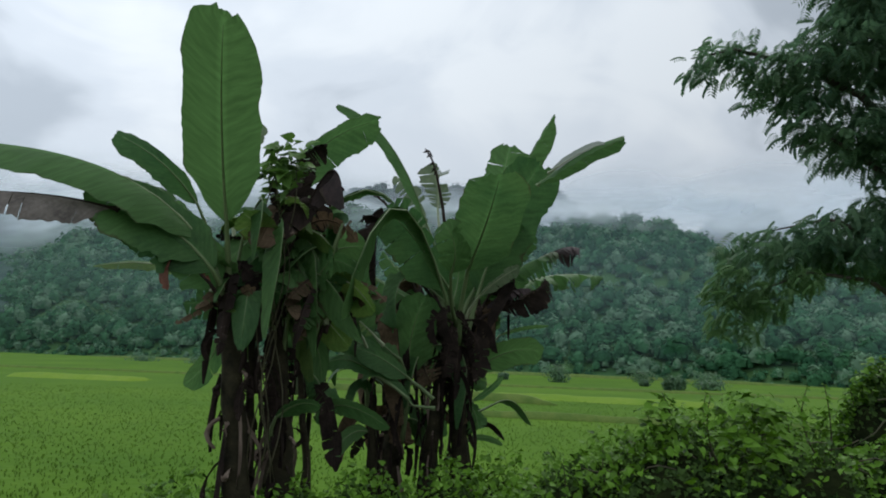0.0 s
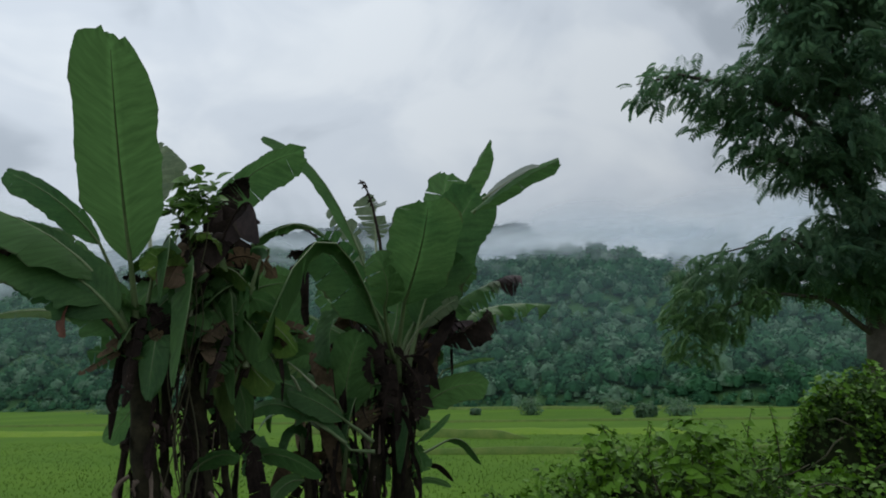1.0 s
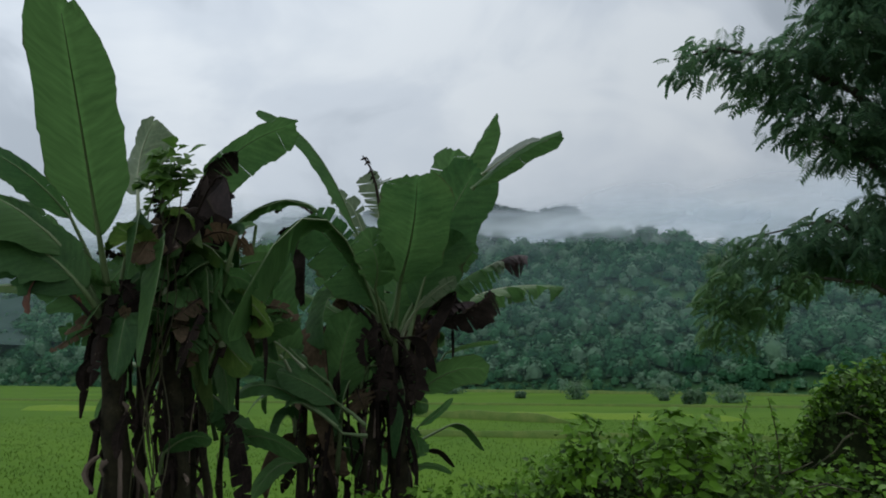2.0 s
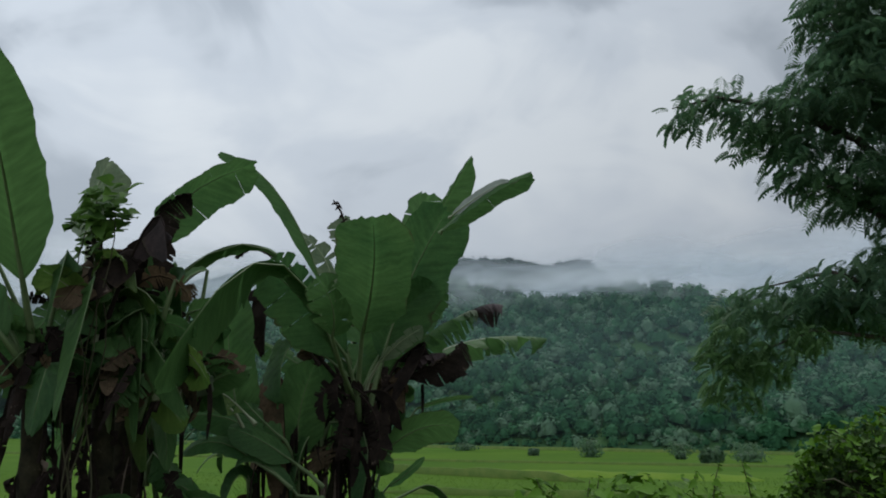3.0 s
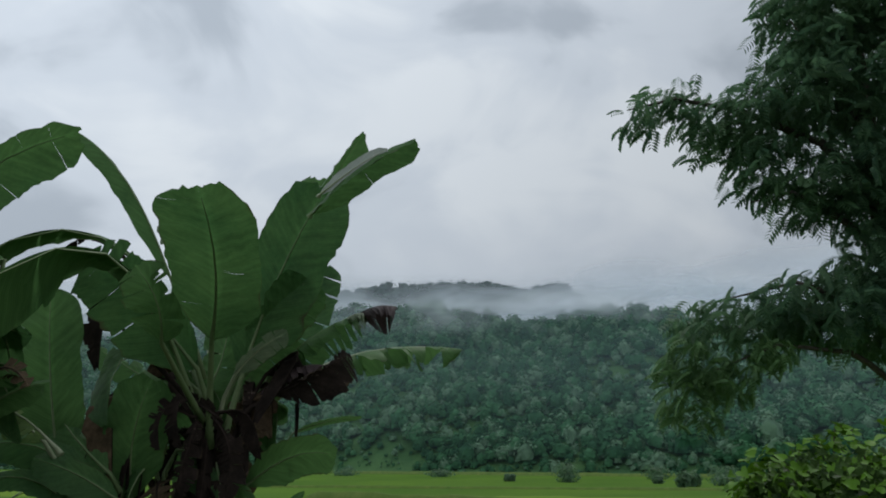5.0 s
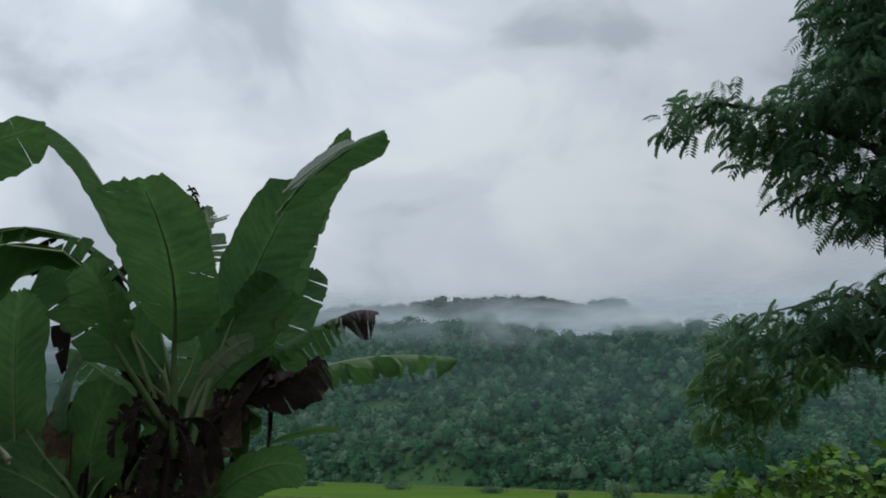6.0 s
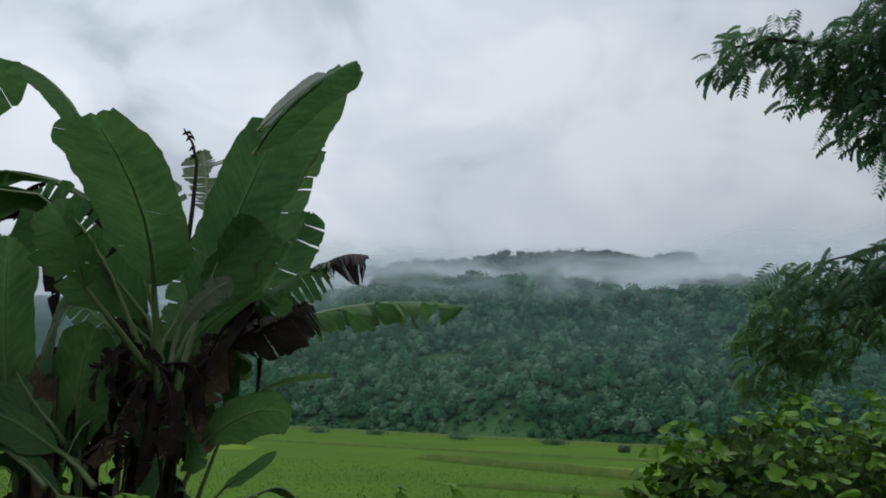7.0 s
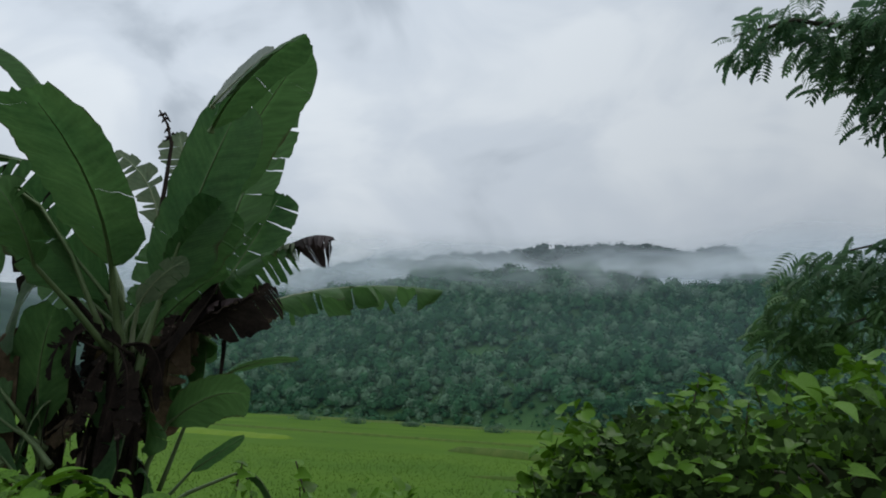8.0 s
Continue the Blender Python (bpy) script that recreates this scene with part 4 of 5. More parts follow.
leaf(clump_b, (0.2, 7.7, 1.9), (0.35, 7.5, 2.18), (0.54, 7.4, 2.35), (0.73, 7.4, 2.47), 0.17, 40, 20, 0.3, "p", 0.5)
leaf(clump_b, (0.21, 7.7, 1.86), (0.24, 7.6, 1.89), (0.03, 7.4, 2.0), (0.09, 7.3, 1.71), 0.24, 20, 30, 0.8, "d", 0.4)
leaf(clump_b, (0.12, 7.6, 1.88), (0.05, 6.9, 2.33), (0.08, 6.7, 2.55), (-0.03, 6.6, 2.75), 0.33, 15, 20, 0.4, "g", 0.6)
leaf(clump_b, (0.03, 8.1, 1.98), (-0.26, 8.5, 2.95), (-0.36, 8.4, 3.32), (-0.62, 8.3, 3.55), 0.25, 30, 20, 0.6, "p", 0.6)
leaf(clump_b, (0.02, 8.2, 2.25), (-0.11, 8.5, 3.24), (-0.12, 8.5, 3.51), (-0.19, 8.5, 3.78), 0.33, 15, 20, 0.7, "p", 0.5)
leaf(clump_a, (-1.42, 6.0, 1.85), (-1.12, 5.75, 2.62), (-0.9, 5.66, 2.98), (-0.78, 5.6, 2.66), 0.30, 10, 25, 0.15, "e", 0.6)
leaf(clump_a, (-1.29, 6.1, 2.05), (-1.19, 5.9, 2.79), (-1.32, 5.7, 2.62), (-1.39, 5.5, 2.34), 0.3, 10, 20, 0.2, "t", 0.5)
leaf(clump_a, (-1.68, 5.7, 1.97), (-1.71, 5.5, 2.15), (-2.06, 5.4, 2.48), (-2.6, 5.3, 2.72), 0.5, 25, 14, 0.1, "g", 0.5)
leaf(clump_b, (0.05, 7.8, 1.84), (-0.01, 7.9, 1.96), (-0.43, 8.0, 2.19), (-0.97, 8.1, 2.49), 0.25, 25, 25, 0.6, "g", 0.5)
leaf(clump_b, (0.05, 7.8, 1.84), (-0.07, 8.0, 2.01), (-0.37, 8.2, 2.32), (-0.71, 8.3, 2.7), 0.26, 20, 25, 0.6, "g", 0.6)
leaf(clump_b, (0.09, 7.8, 1.84), (0.14, 7.9, 1.96), (0.34, 8.0, 2.29), (0.67, 8.0, 2.52), 0.5, 15, 20, 0.3, "g", 0.6)
leaf(clump_b, (0.07, 7.8, 1.84), (0.07, 7.8, 2.11), (0.14, 7.9, 2.41), (0.12, 8.0, 2.76), 0.35, 10, 15, 0.3, "g", 0.6)
leaf(clump_b, (0.1, 7.7, 1.91), (0.09, 7.6, 1.9), (0.05, 7.5, 1.64), (0.0, 7.5, 1.36), 0.2, 10, 20, 0.8, "d", 0.5)
leaf(clump_b, (0.1, 7.7, 1.91), (0.19, 7.6, 1.9), (0.36, 7.5, 1.65), (0.32, 7.5, 1.33), 0.2, 10, 20, 0.8, "d", 0.5)
leaf(clump_b, (0.12, 7.7, 1.91), (0.27, 7.6, 1.94), (0.45, 7.6, 1.9), (0.55, 7.6, 1.61), 0.18, 15, 25, 0.8, "d", 0.5)
leaf(clump_b, (0.1, 7.7, 1.91), (0.08, 7.5, 1.9), (-0.09, 7.4, 1.93), (-0.05, 7.3, 1.68), 0.18, 15, 25, 0.8, "d", 0.5)
leaf(clump_b, (-0.39, 7.6, 1.31), (-0.41, 7.4, 1.53), (-0.77, 7.5, 1.82), (-1.06, 7.6, 2.14), 0.31, 20, 20, 0.5, "g", 0.5)
leaf(clump_b, (0.05, 7.7, 1.95), (-0.42, 7.4, 2.49), (-0.62, 7.2, 2.85), (-0.8, 7.0, 2.84), 0.3, 70, 60, 0.9, "d", 0.6)
leaf(clump_b, (-0.26, 7.6, 1.24), (-0.34, 7.4, 1.36), (-0.58, 7.3, 1.53), (-0.83, 7.2, 1.63), 0.25, 40, 20, 0.05, "g", 0.4)
leaf(clump_c, (-0.7, 7.4, 1.43), (-0.77, 7.2, 1.73), (-1.0, 7.1, 1.92), (-1.26, 7.0, 1.97), 0.28, 78, 70, 0.95, "y", 0.5)
leaf(clump_b, (0.12, 7.8, 1.77), (0.03, 7.7, 2.1), (-0.41, 7.5, 2.33), (-0.46, 7.4, 1.85), 0.44, 15, 30, 0.2, "g", 0.5)
leaf(clump_b, (-0.08, 7.45, 1.15), (-0.39, 7.45, 1.38), (-0.81, 7.35, 1.68), (-1.20, 7.25, 1.72), 0.26, 35, 25, 0.05, "g", 0.5)
leaf(clump_b, (-0.06, 7.40, 1.07), (-0.28, 7.40, 1.09), (-0.55, 7.30, 1.34), (-0.74, 7.20, 1.32), 0.22, 30, 25, 0.05, "g", 0.5)
leaf(clump_b, (-0.31, 7.30, 1.15), (-0.63, 7.30, 1.36), (-0.92, 7.20, 1.52), (-1.16, 7.10, 1.42), 0.17, 40, 25, 0.1, "g", 0.5)
leaf(clump_c, (-1.24, 6.90, 1.07), (-1.32, 6.90, 1.35), (-1.33, 6.80, 1.71), (-1.36, 6.70, 2.03), 0.26, 10, 15, 0.0, "g", 0.5)
leaf(clump_c, (-0.55, 7.00, 1.65), (-0.62, 7.00, 1.72), (-0.92, 6.90, 1.95), (-1.29, 6.80, 1.97), 0.24, 75, 66, 0.9, "y", 0.5)
leaf(clump_c, (-1.30, 6.80, 1.70), (-0.94, 6.75, 2.84), (-1.12, 6.60, 2.61), (-1.19, 6.45, 1.91), 0.40, 30, 25, 0.15, "g", 0.6)
leaf(clump_c, (-1.30, 6.80, 1.55), (-1.20, 6.80, 2.30), (-1.24, 6.70, 2.67), (-1.36, 6.60, 2.82), 0.36, 15, 15, 0.3, "g", 0.6)
stem(clump_a, (-1.66, 5.8, 1.92), (-1.51, 5.8, 0.49), 0.109)
stem(clump_a, (-1.34, 6.1, 1.77), (-1.23, 6.1, 0.45), 0.108)
stem(clump_a, (-1.53, 6.0, 1.85), (-1.47, 6.0, 0.46), 0.042)
stem(clump_a, (-1.19, 6.3, 1.5), (-1.06, 6.3, 0.41), 0.039)
stem(clump_c, (-1.52, 6.8, 1.73), (-1.44, 6.8, 0.34), 0.117)
stem(clump_c, (-1.18, 6.9, 1.31), (-1.21, 6.9, 0.32), 0.032)
stem(clump_b, (0.14, 7.8, 1.77), (0.2, 7.9, 0.5), 0.105)
stem(clump_b, (0.02, 7.8, 1.67), (-0.14, 7.8, 0.23), 0.09)
stem(clump_b, (-0.44, 7.9, 1.27), (-0.51, 7.9, 0.2), 0.124)
stem(clump_b, (-0.69, 7.6, 1.28), (-0.66, 7.6, 0.35), 0.055)
# -- end leaves --



def skirt(plant, centre, count, reach, high, low, seed, dead=0.55, mix="gggt"):
    """Old leaves that bend out from the crown and hang round the stems."""
    r = random.Random(seed)
    c = Vector(centre)
    for i in range(count):
        a = i * 2.4 + r.uniform(-0.5, 0.5)
        q = Vector((math.cos(a), math.sin(a) * 0.7, 0))
        out = reach * r.uniform(0.35, 1.0)
        base = c + q * out * 0.25 + Vector((0, 0, r.uniform(0.05, 0.35)))
        mid = c + q * out * r.uniform(0.8, 1.15) + Vector((0, 0, r.uniform(0.0, high)))
        kind = "d" if r.random() < dead else r.choice(mix)
        drop = r.uniform(0.3, 1.0) * low if kind == "d" else r.uniform(0.0, 0.75) * low
        side = Vector((-q.y, q.x, 0)) * r.uniform(-0.5, 0.5) * out
        end = c + q * out * r.uniform(0.9, 1.5) + side - Vector((0, 0, drop))
        wide = r.uniform(0.07, 0.17) if kind == "d" else r.uniform(0.22, 0.44)
        torn = r.uniform(0.4, 0.9) if kind == "d" else r.choice((0.0, 0.1, 0.3, 0.6))
        leaf(plant, tuple(c + q * 0.03), tuple(base), tuple(mid), tuple(end), wide, r.uniform(-50, 50), r.uniform(12, 45), torn, kind, r.uniform(0.3, 0.8))


skirt(clump_a, (-1.62, 5.75, 1.9), 6, 0.24, 0.3, 0.6, 11, 0.7)
skirt(clump_a, (-1.28, 6.1, 1.85), 13, 0.48, 0.6, 0.45, 12, 0.25, "ggygyt")
skirt(clump_c, (-1.25, 6.7, 1.9), 12, 0.5, 0.6, 0.9, 13, 0.3, "ggygt")
skirt(clump_b, (0.05, 7.75, 1.62), 11, 0.30, 0.15, 0.6, 14, 0.9)
skirt(clump_b, (-0.55, 7.8, 1.55), 12, 0.5, 0.5, 0.9, 15, 0.6)
skirt(clump_b, (-0.5, 7.9, 0.75), 9, 0.5, 0.3, 0.6, 16, 0.5)
skirt(clump_b, (0.1, 7.9, 0.9), 6, 0.28, 0.2, 0.6, 17, 0.6)

skirt(clump_b, (-0.25, 8.1, 2.0), 6, 0.5, 0.35, 0.6, 33, 0.5, "ggyt")
skirt(clump_b, (0.35, 8.05, 1.95), 9, 0.4, 0.25, 0.5, 34, 0.6, "gt")
skirt(clump_b, (-0.2, 7.75, 1.35), 11, 0.45, 0.25, 0.7, 18, 0.65)
skirt(clump_b, (0.12, 7.8, 1.5), 7, 0.22, 0.15, 0.6, 19, 0.8)
skirt(clump_a, (-1.45, 5.85, 1.25), 4, 0.26, 0.15, 0.6, 20, 0.8)
skirt(clump_c, (-1.3, 6.75, 1.2), 3, 0.35, 0.2, 0.6, 21, 0.7)



def tangle(plant, centre, size, count, seed, mix):
    """Broad leaves crowded at all angles round the heads of several stems."""
    r = random.Random(seed)
    c = Vector(centre)
    for i in range(count):
        q = Vector((r.gauss(0, 1), r.gauss(0, 1), r.gauss(0, 0.8))).normalized()
        spot = c + Vector((q.x * size[0], q.y * size[1], q.z * size[2])) * r.uniform(0.35, 1.0)
        way = Vector((q.x + r.uniform(-0.6, 0.6), q.y * 0.7 - 0.2, r.uniform(-0.9, 0.7))).normalized()
        long = r.uniform(0.28, 0.62)
        bend = Vector((0, 0, long * r.uniform(0.0, 0.28)))
        kind = r.choice(mix)
        wide = r.uniform(0.17, 0.34) if kind in "gyp" else r.uniform(0.09, 0.19)
        foot = Vector((c.x + 0.3 * (spot.x - c.x), c.y + 0.3 * (spot.y - c.y), spot.z - 0.35 * long - 0.12))
        leaf(plant, tuple(foot), tuple(spot - way * long * 0.5), tuple(spot + bend * 0.6), tuple(spot + way * long * 0.5 - bend), wide, r.uniform(-60, 60), r.uniform(8, 40), r.choice((0.0, 0.05, 0.15, 0.35, 0.7)) if kind in "gyp" else r.uniform(0.55, 0.95), kind, r.uniform(0.35, 0.8))


tangle(clump_a, (-1.30, 5.95, 2.42), (0.42, 0.34, 0.48), 32, 51, "ggggggyytdd")
tangle(clump_a, (-1.64, 5.82, 2.02), (0.22, 0.22, 0.28), 12, 55, "gggyt")
tangle(clump_a, (-1.02, 6.0, 2.15), (0.30, 0.3, 0.50), 15, 52, "gggggytd")
tangle(clump_c, (-1.10, 6.7, 2.25), (0.46, 0.36, 0.50), 22, 53, "ggggyptd")

# withered flower stalk above the clump
part("flower_stalk", tube([(0.05, 8.0, 2.4), (-0.05, 8.2, 3.2), (-0.13, 8.33, 3.60), (-0.19, 8.33, 3.78), (-0.27, 8.31, 3.90)], [0.02, 0.018, 0.014, 0.011, 0.007], 7), LEAF["d"], clump_b, "withered brown flower stalk")
fr = random.Random(4)
for i in range(12):
    k = fr.random()
    p = Vector((-0.13 - 0.14 * k * k, 8.33, 3.6 + 0.3 * k))
    d = Vector((fr.uniform(-0.07, 0.07), fr.uniform(-0.04, 0.04), fr.uniform(-0.05, 0.02)))
    part("bract", tube([p, p + d * 0.5 + Vector((0, 0, 0.01)), p + d], [0.006, 0.013, 0.003], 5), LEAF["d"], clump_b)

# ---- vines ----
HEART_V = [(0, 0.02, 0.0), (0.16, -0.12, 0.07), (0.34, -0.10, 0.11), (0.46, 0.08, 0.13), (0.45, 0.28, 0.11), (0.33, 0.52, 0.05), (0.15, 0.78, -0.08), (0, 1.0, -0.24),
           (-0.15, 0.78, -0.07), (-0.32, 0.52, 0.07), (-0.44, 0.28, 0.14), (-0.46, 0.08, 0.16), (-0.33, -0.10, 0.13), (-0.16, -0.12, 0.08), (0, 0.35, -0.03), (0, 0.68, -0.09)]
HEART_F = [[0, 1, 2, 14], [14, 2, 3, 4], [14, 4, 5, 15], [15, 5, 6, 7], [15, 7, 8, 9], [14, 15, 9, 10], [14, 10, 11, 12], [0, 14, 12, 13]]
CREST_X = [-3.6, -2.5, -1.0, -0.2, 0.45, 0.9, 1.5, 2.2, 2.7, 3.1, 3.7, 4.5, 7, 11]
CREST_Z = [0.0, 0.32, 0.42, 0.50, 0.60, 0.74, 0.97, 1.03, 1.02, 1.08, 1.18, 1.50, 1.55, 1.4]


def thicket_z(x, y):
    """Height of the vine-covered scrub beside the track."""
    crest = np.interp(x, CREST_X, CREST_Z)
    mid = np.interp(x, [-2, 2.5, 3.5, 7], [5.0, 5.35, 5.95, 6.2])
    wide = np.where(y < mid, 1.0, np.interp(x, [2.5, 3.1], [1.9, 0.8]))
    dome = np.sqrt(((x - 3.85) / 0.86) ** 2 + ((y - 5.8) / 0.85) ** 2)
    knoll = np.sqrt(((x - 3.30) / 0.50) ** 2 + ((y - 5.7) / 0.55) ** 2)
    humps = np.maximum(1.72 * np.sqrt(1 - np.minimum(1.0, dome ** 3)), 1.55 * np.sqrt(1 - np.minimum(1.0, knoll ** 2.6)))
    return np.maximum(crest * np.exp(-np.abs((y - mid) / wide) ** 6 * 0.9), humps)


def lumps(x, y, amp):
    return np.array([amp * (1.2 * noise.noise(Vector((a * 2.1, b * 2.1, 0.5))) + 0.9 * noise.noise(Vector((a * 5.0, b * 5.0, 4.5)))) for a, b in zip(x, y)])


thicket = thing("vine_thicket", (2.2, 5.4, 0.0), "tangled green vine thicket over scrub on the bank", "vines")
# sheet just below the leaves, coloured near-black as the shade in their gaps
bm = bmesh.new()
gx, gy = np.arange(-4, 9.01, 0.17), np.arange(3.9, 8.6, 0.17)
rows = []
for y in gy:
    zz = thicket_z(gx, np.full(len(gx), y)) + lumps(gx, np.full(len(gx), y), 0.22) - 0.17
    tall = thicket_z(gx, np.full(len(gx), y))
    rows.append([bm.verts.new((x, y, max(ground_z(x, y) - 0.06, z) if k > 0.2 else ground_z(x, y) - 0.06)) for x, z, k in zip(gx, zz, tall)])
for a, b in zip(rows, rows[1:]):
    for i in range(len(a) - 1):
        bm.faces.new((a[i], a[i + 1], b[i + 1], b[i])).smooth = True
part("shade_sheet", bm, VINE_GAP_SHADE, thicket, "near-black sheet for the shade between the leaves")


def vine_cloud(count, x0, x1, y0, y1, lift, small, large, front):
    x, y = rng.uniform(x0, x1, count), rng.uniform(y0, y1, count)
    z = thicket_z(x, y) + lumps(x, y, 0.22) + rng.uniform(-0.32, lift, count)
    mid = np.interp(x, [-2, 2.5, 3.5, 7], [5.0, 5.35, 5.95, 6.2])
    keep = (thicket_z(x, y) > 0.22) & ((y > mid - 0.3) | (rng.random(count) < front)) & (np.array([noise.noise(Vector((a * 3.0, b * 3.0, 8.0))) for a, b in zip(x, y)]) > -0.16)
    x, y, z = x[keep], y[keep], z[keep]
    n = len(x)
    nor = np.stack([rng.normal(0, 0.55, n), rng.normal(-0.32, 0.55, n), np.full(n, 0.85)], axis=1)
    return np.stack([x, y, z], axis=1), frames_from(nor, rng.uniform(0, 6.28, n)), rng.uniform(small, large, (n, 1)), n


pl, tu, si, n = vine_cloud(62000, -3.5, 8.0, 4.1, 8.2, 0.09, 0.024, 0.066, 0.3)
me = soup("vine_leaves", HEART_V, HEART_F, n, pl, tu, si)
me.materials.append(VINE)
tagged(part("vine_leaves", me, VINE, thicket), "small heart-shaped green leaves", kind="stuff")
pl, tu, si, n = vine_cloud(16000, 2.7, 5.2, 4.8, 6.9, 0.11, 0.024, 0.056, 0.5)
me = soup("vine_leaves", HEART_V, HEART_F, n, pl, tu, si)
me.materials.append(VINE)
tagged(part("vine_leaves", me, VINE, thicket), "small heart-shaped green leaves", kind="stuff")
# leaves darkened in colour for the shade on the flank, and twigs
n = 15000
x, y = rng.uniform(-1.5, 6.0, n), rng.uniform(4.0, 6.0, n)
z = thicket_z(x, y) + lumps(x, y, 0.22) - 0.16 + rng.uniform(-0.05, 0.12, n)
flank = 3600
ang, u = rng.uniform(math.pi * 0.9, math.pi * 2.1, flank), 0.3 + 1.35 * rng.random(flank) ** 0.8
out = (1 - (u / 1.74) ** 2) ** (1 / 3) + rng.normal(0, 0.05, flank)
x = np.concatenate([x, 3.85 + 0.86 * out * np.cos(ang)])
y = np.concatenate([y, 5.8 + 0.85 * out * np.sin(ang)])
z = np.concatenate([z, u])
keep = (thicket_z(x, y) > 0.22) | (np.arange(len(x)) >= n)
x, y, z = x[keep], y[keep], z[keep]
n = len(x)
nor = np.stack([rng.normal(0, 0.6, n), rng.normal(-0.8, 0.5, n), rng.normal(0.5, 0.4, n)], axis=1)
me = soup("shaded_vine_leaves", HEART_V, HEART_F, n, np.stack([x, y, z], axis=1), frames_from(nor, rng.uniform(0, 6.28, n)), rng.uniform(0.018, 0.042, (n, 1)))
me.materials.append(VINE_SHADED)
tagged(part("shaded_vine_leaves", me, VINE_SHADED, thicket), "vine leaves in a darker green for the flank's shade", kind="stuff")
tr = random.Random(77)
for i in range(60):
    p = Vector((tr.uniform(1.0, 4.4), tr.uniform(4.9, 5.5), 0))
    p.z = float(thicket_z(np.array([p.x]), np.array([p.y]))[0]) - tr.uniform(0.0, 0.25)
    q = p + Vector((tr.uniform(-0.35, 0.35), tr.uniform(-0.15, 0.1), tr.uniform(-0.25, 0.15)))
    mid = p.lerp(q, 0.5) + Vector((0, -0.04, tr.uniform(-0.08, 0.08)))
    part("vine_stem", tube([p, p.lerp(mid, 0.5) + Vector((0, 0, 0.02)), mid, mid.lerp(q, 0.5), q], [0.006, 0.006, 0.005, 0.004, 0.003], 5), TWIG, thicket)
lm = bpy.data.meshes.new("vine_leaf")
lm.from_pydata(HEART_V, [], HEART_F)
shade_smooth(lm)
lm.materials.append(VINE_SINGLE)


def vine_leaf(parent, place, normal, spin, size):
    ob = new("vine_leaf", lm)
    ob.parent = parent
    ob.matrix_parent_inverse = Matrix.Translation(parent.location).inverted()
    m3 = Matrix(frames_from(np.array([normal]), np.array([spin]))[0].tolist())
    ob.matrix_basis = Matrix.Translation(place) @ m3.to_4x4() @ Matrix.Diagonal((size, size, size, 1))
    return ob


loose = []


def shoot(parent, foot, tip, leaves, size, seed, single=True):
    """A leafy vine shoot standing out of the tangle."""
    r = random.Random(seed)
    a, b = Vector(foot), Vector(tip)
    bend = Vector((r.uniform(-0.08, 0.08), r.uniform(-0.05, 0.05), 0))
    pts = [a.lerp(b, k / 6) + bend * math.sin(k / 6 * 3.14) for k in range(7)]
    part("vine_stem", tube(pts, [0.007 - 0.0008 * k for k in range(7)], 5), TWIG, parent)
    for i in range(leaves):
        k = 0.25 + 0.75 * (i + 0.5) / leaves
        p = a.lerp(b, k) + bend * math.sin(k * 3.14)
        ang = i * 2.4 + r.uniform(-0.4, 0.4)
        q = Vector((math.cos(ang), math.sin(ang), 0))
        spec = (p + q * size * 0.2, (q.x * 0.6 + r.uniform(-0.2, 0.2), q.y * 0.6 - 0.3, 0.8), ang + r.uniform(-0.5, 0.5), size * r.uniform(0.7, 1.15) * (1.1 - 0.4 * k))
        if single:
            vine_leaf(parent, *spec)
        else:
            loose.append(spec)


for i in range(90):
    x, y = rng.uniform(3.1, 4.5), rng.uniform(5.1, 6.2)
    z = float(thicket_z(np.array([x]), np.array([y]))[0]) + rng.uniform(-0.02, 0.07)
    vine_leaf(thicket, (x, y, z), (rng.normal(0, 0.3), rng.normal(-0.25, 0.3), 0.95), rng.uniform(0, 6.28), rng.uniform(0.05, 0.11) if x > 3.85 else rng.uniform(0.03, 0.055))
# tufts of larger leaves on the near edge of the tangle
for cx, cy, wide, top, count in ((2.0, 4.98, 0.22, 1.42, 130), (1.50, 5.30, 0.15, 1.37, 70), (2.2, 5.05, 0.15, 1.36, 50)):
    for i in range(count):
        q, ang = wide * math.sqrt(rng.random()), rng.uniform(0, 6.28)
        x, y = cx + q * math.cos(ang), cy + q * math.sin(ang)
        z = top - 0.5 * (q / wide) ** 2 * 0.25 - 0.42 * rng.random() ** 1.6
        vine_leaf(thicket, (x, y, z), (math.cos(ang) * 0.4 + rng.normal(0, 0.25), math.sin(ang) * 0.4 - 0.2, 0.9), rng.uniform(0, 6.28), rng.uniform(0.05, 0.10))
SHOOTS = [(1.50, 5.2, 1.38), (1.62, 5.35, 1.34), (1.40, 5.3, 1.26), (1.87, 5.4, 1.38), (2.02, 5.5, 1.30), (2.18, 5.6, 1.38), (2.6, 5.8, 1.22), (1.1, 5.2, 1.05), (2.9, 7.2, 1.32), (0.8, 5.0, 0.95),
          (3.1, 5.8, 1.45), (2.2, 6.0, 1.35), (2.05, 5.05, 1.38), (1.76, 5.0, 1.38), (3.45, 5.75, 1.66), (3.66, 5.8, 1.78), (3.9, 5.8, 1.80), (2.4, 5.3, 1.2), (0.45, 5.0, 0.82), (2.56, 5.11, 1.47), (2.49, 5.38, 1.36), (2.43, 5.07, 1.46)]
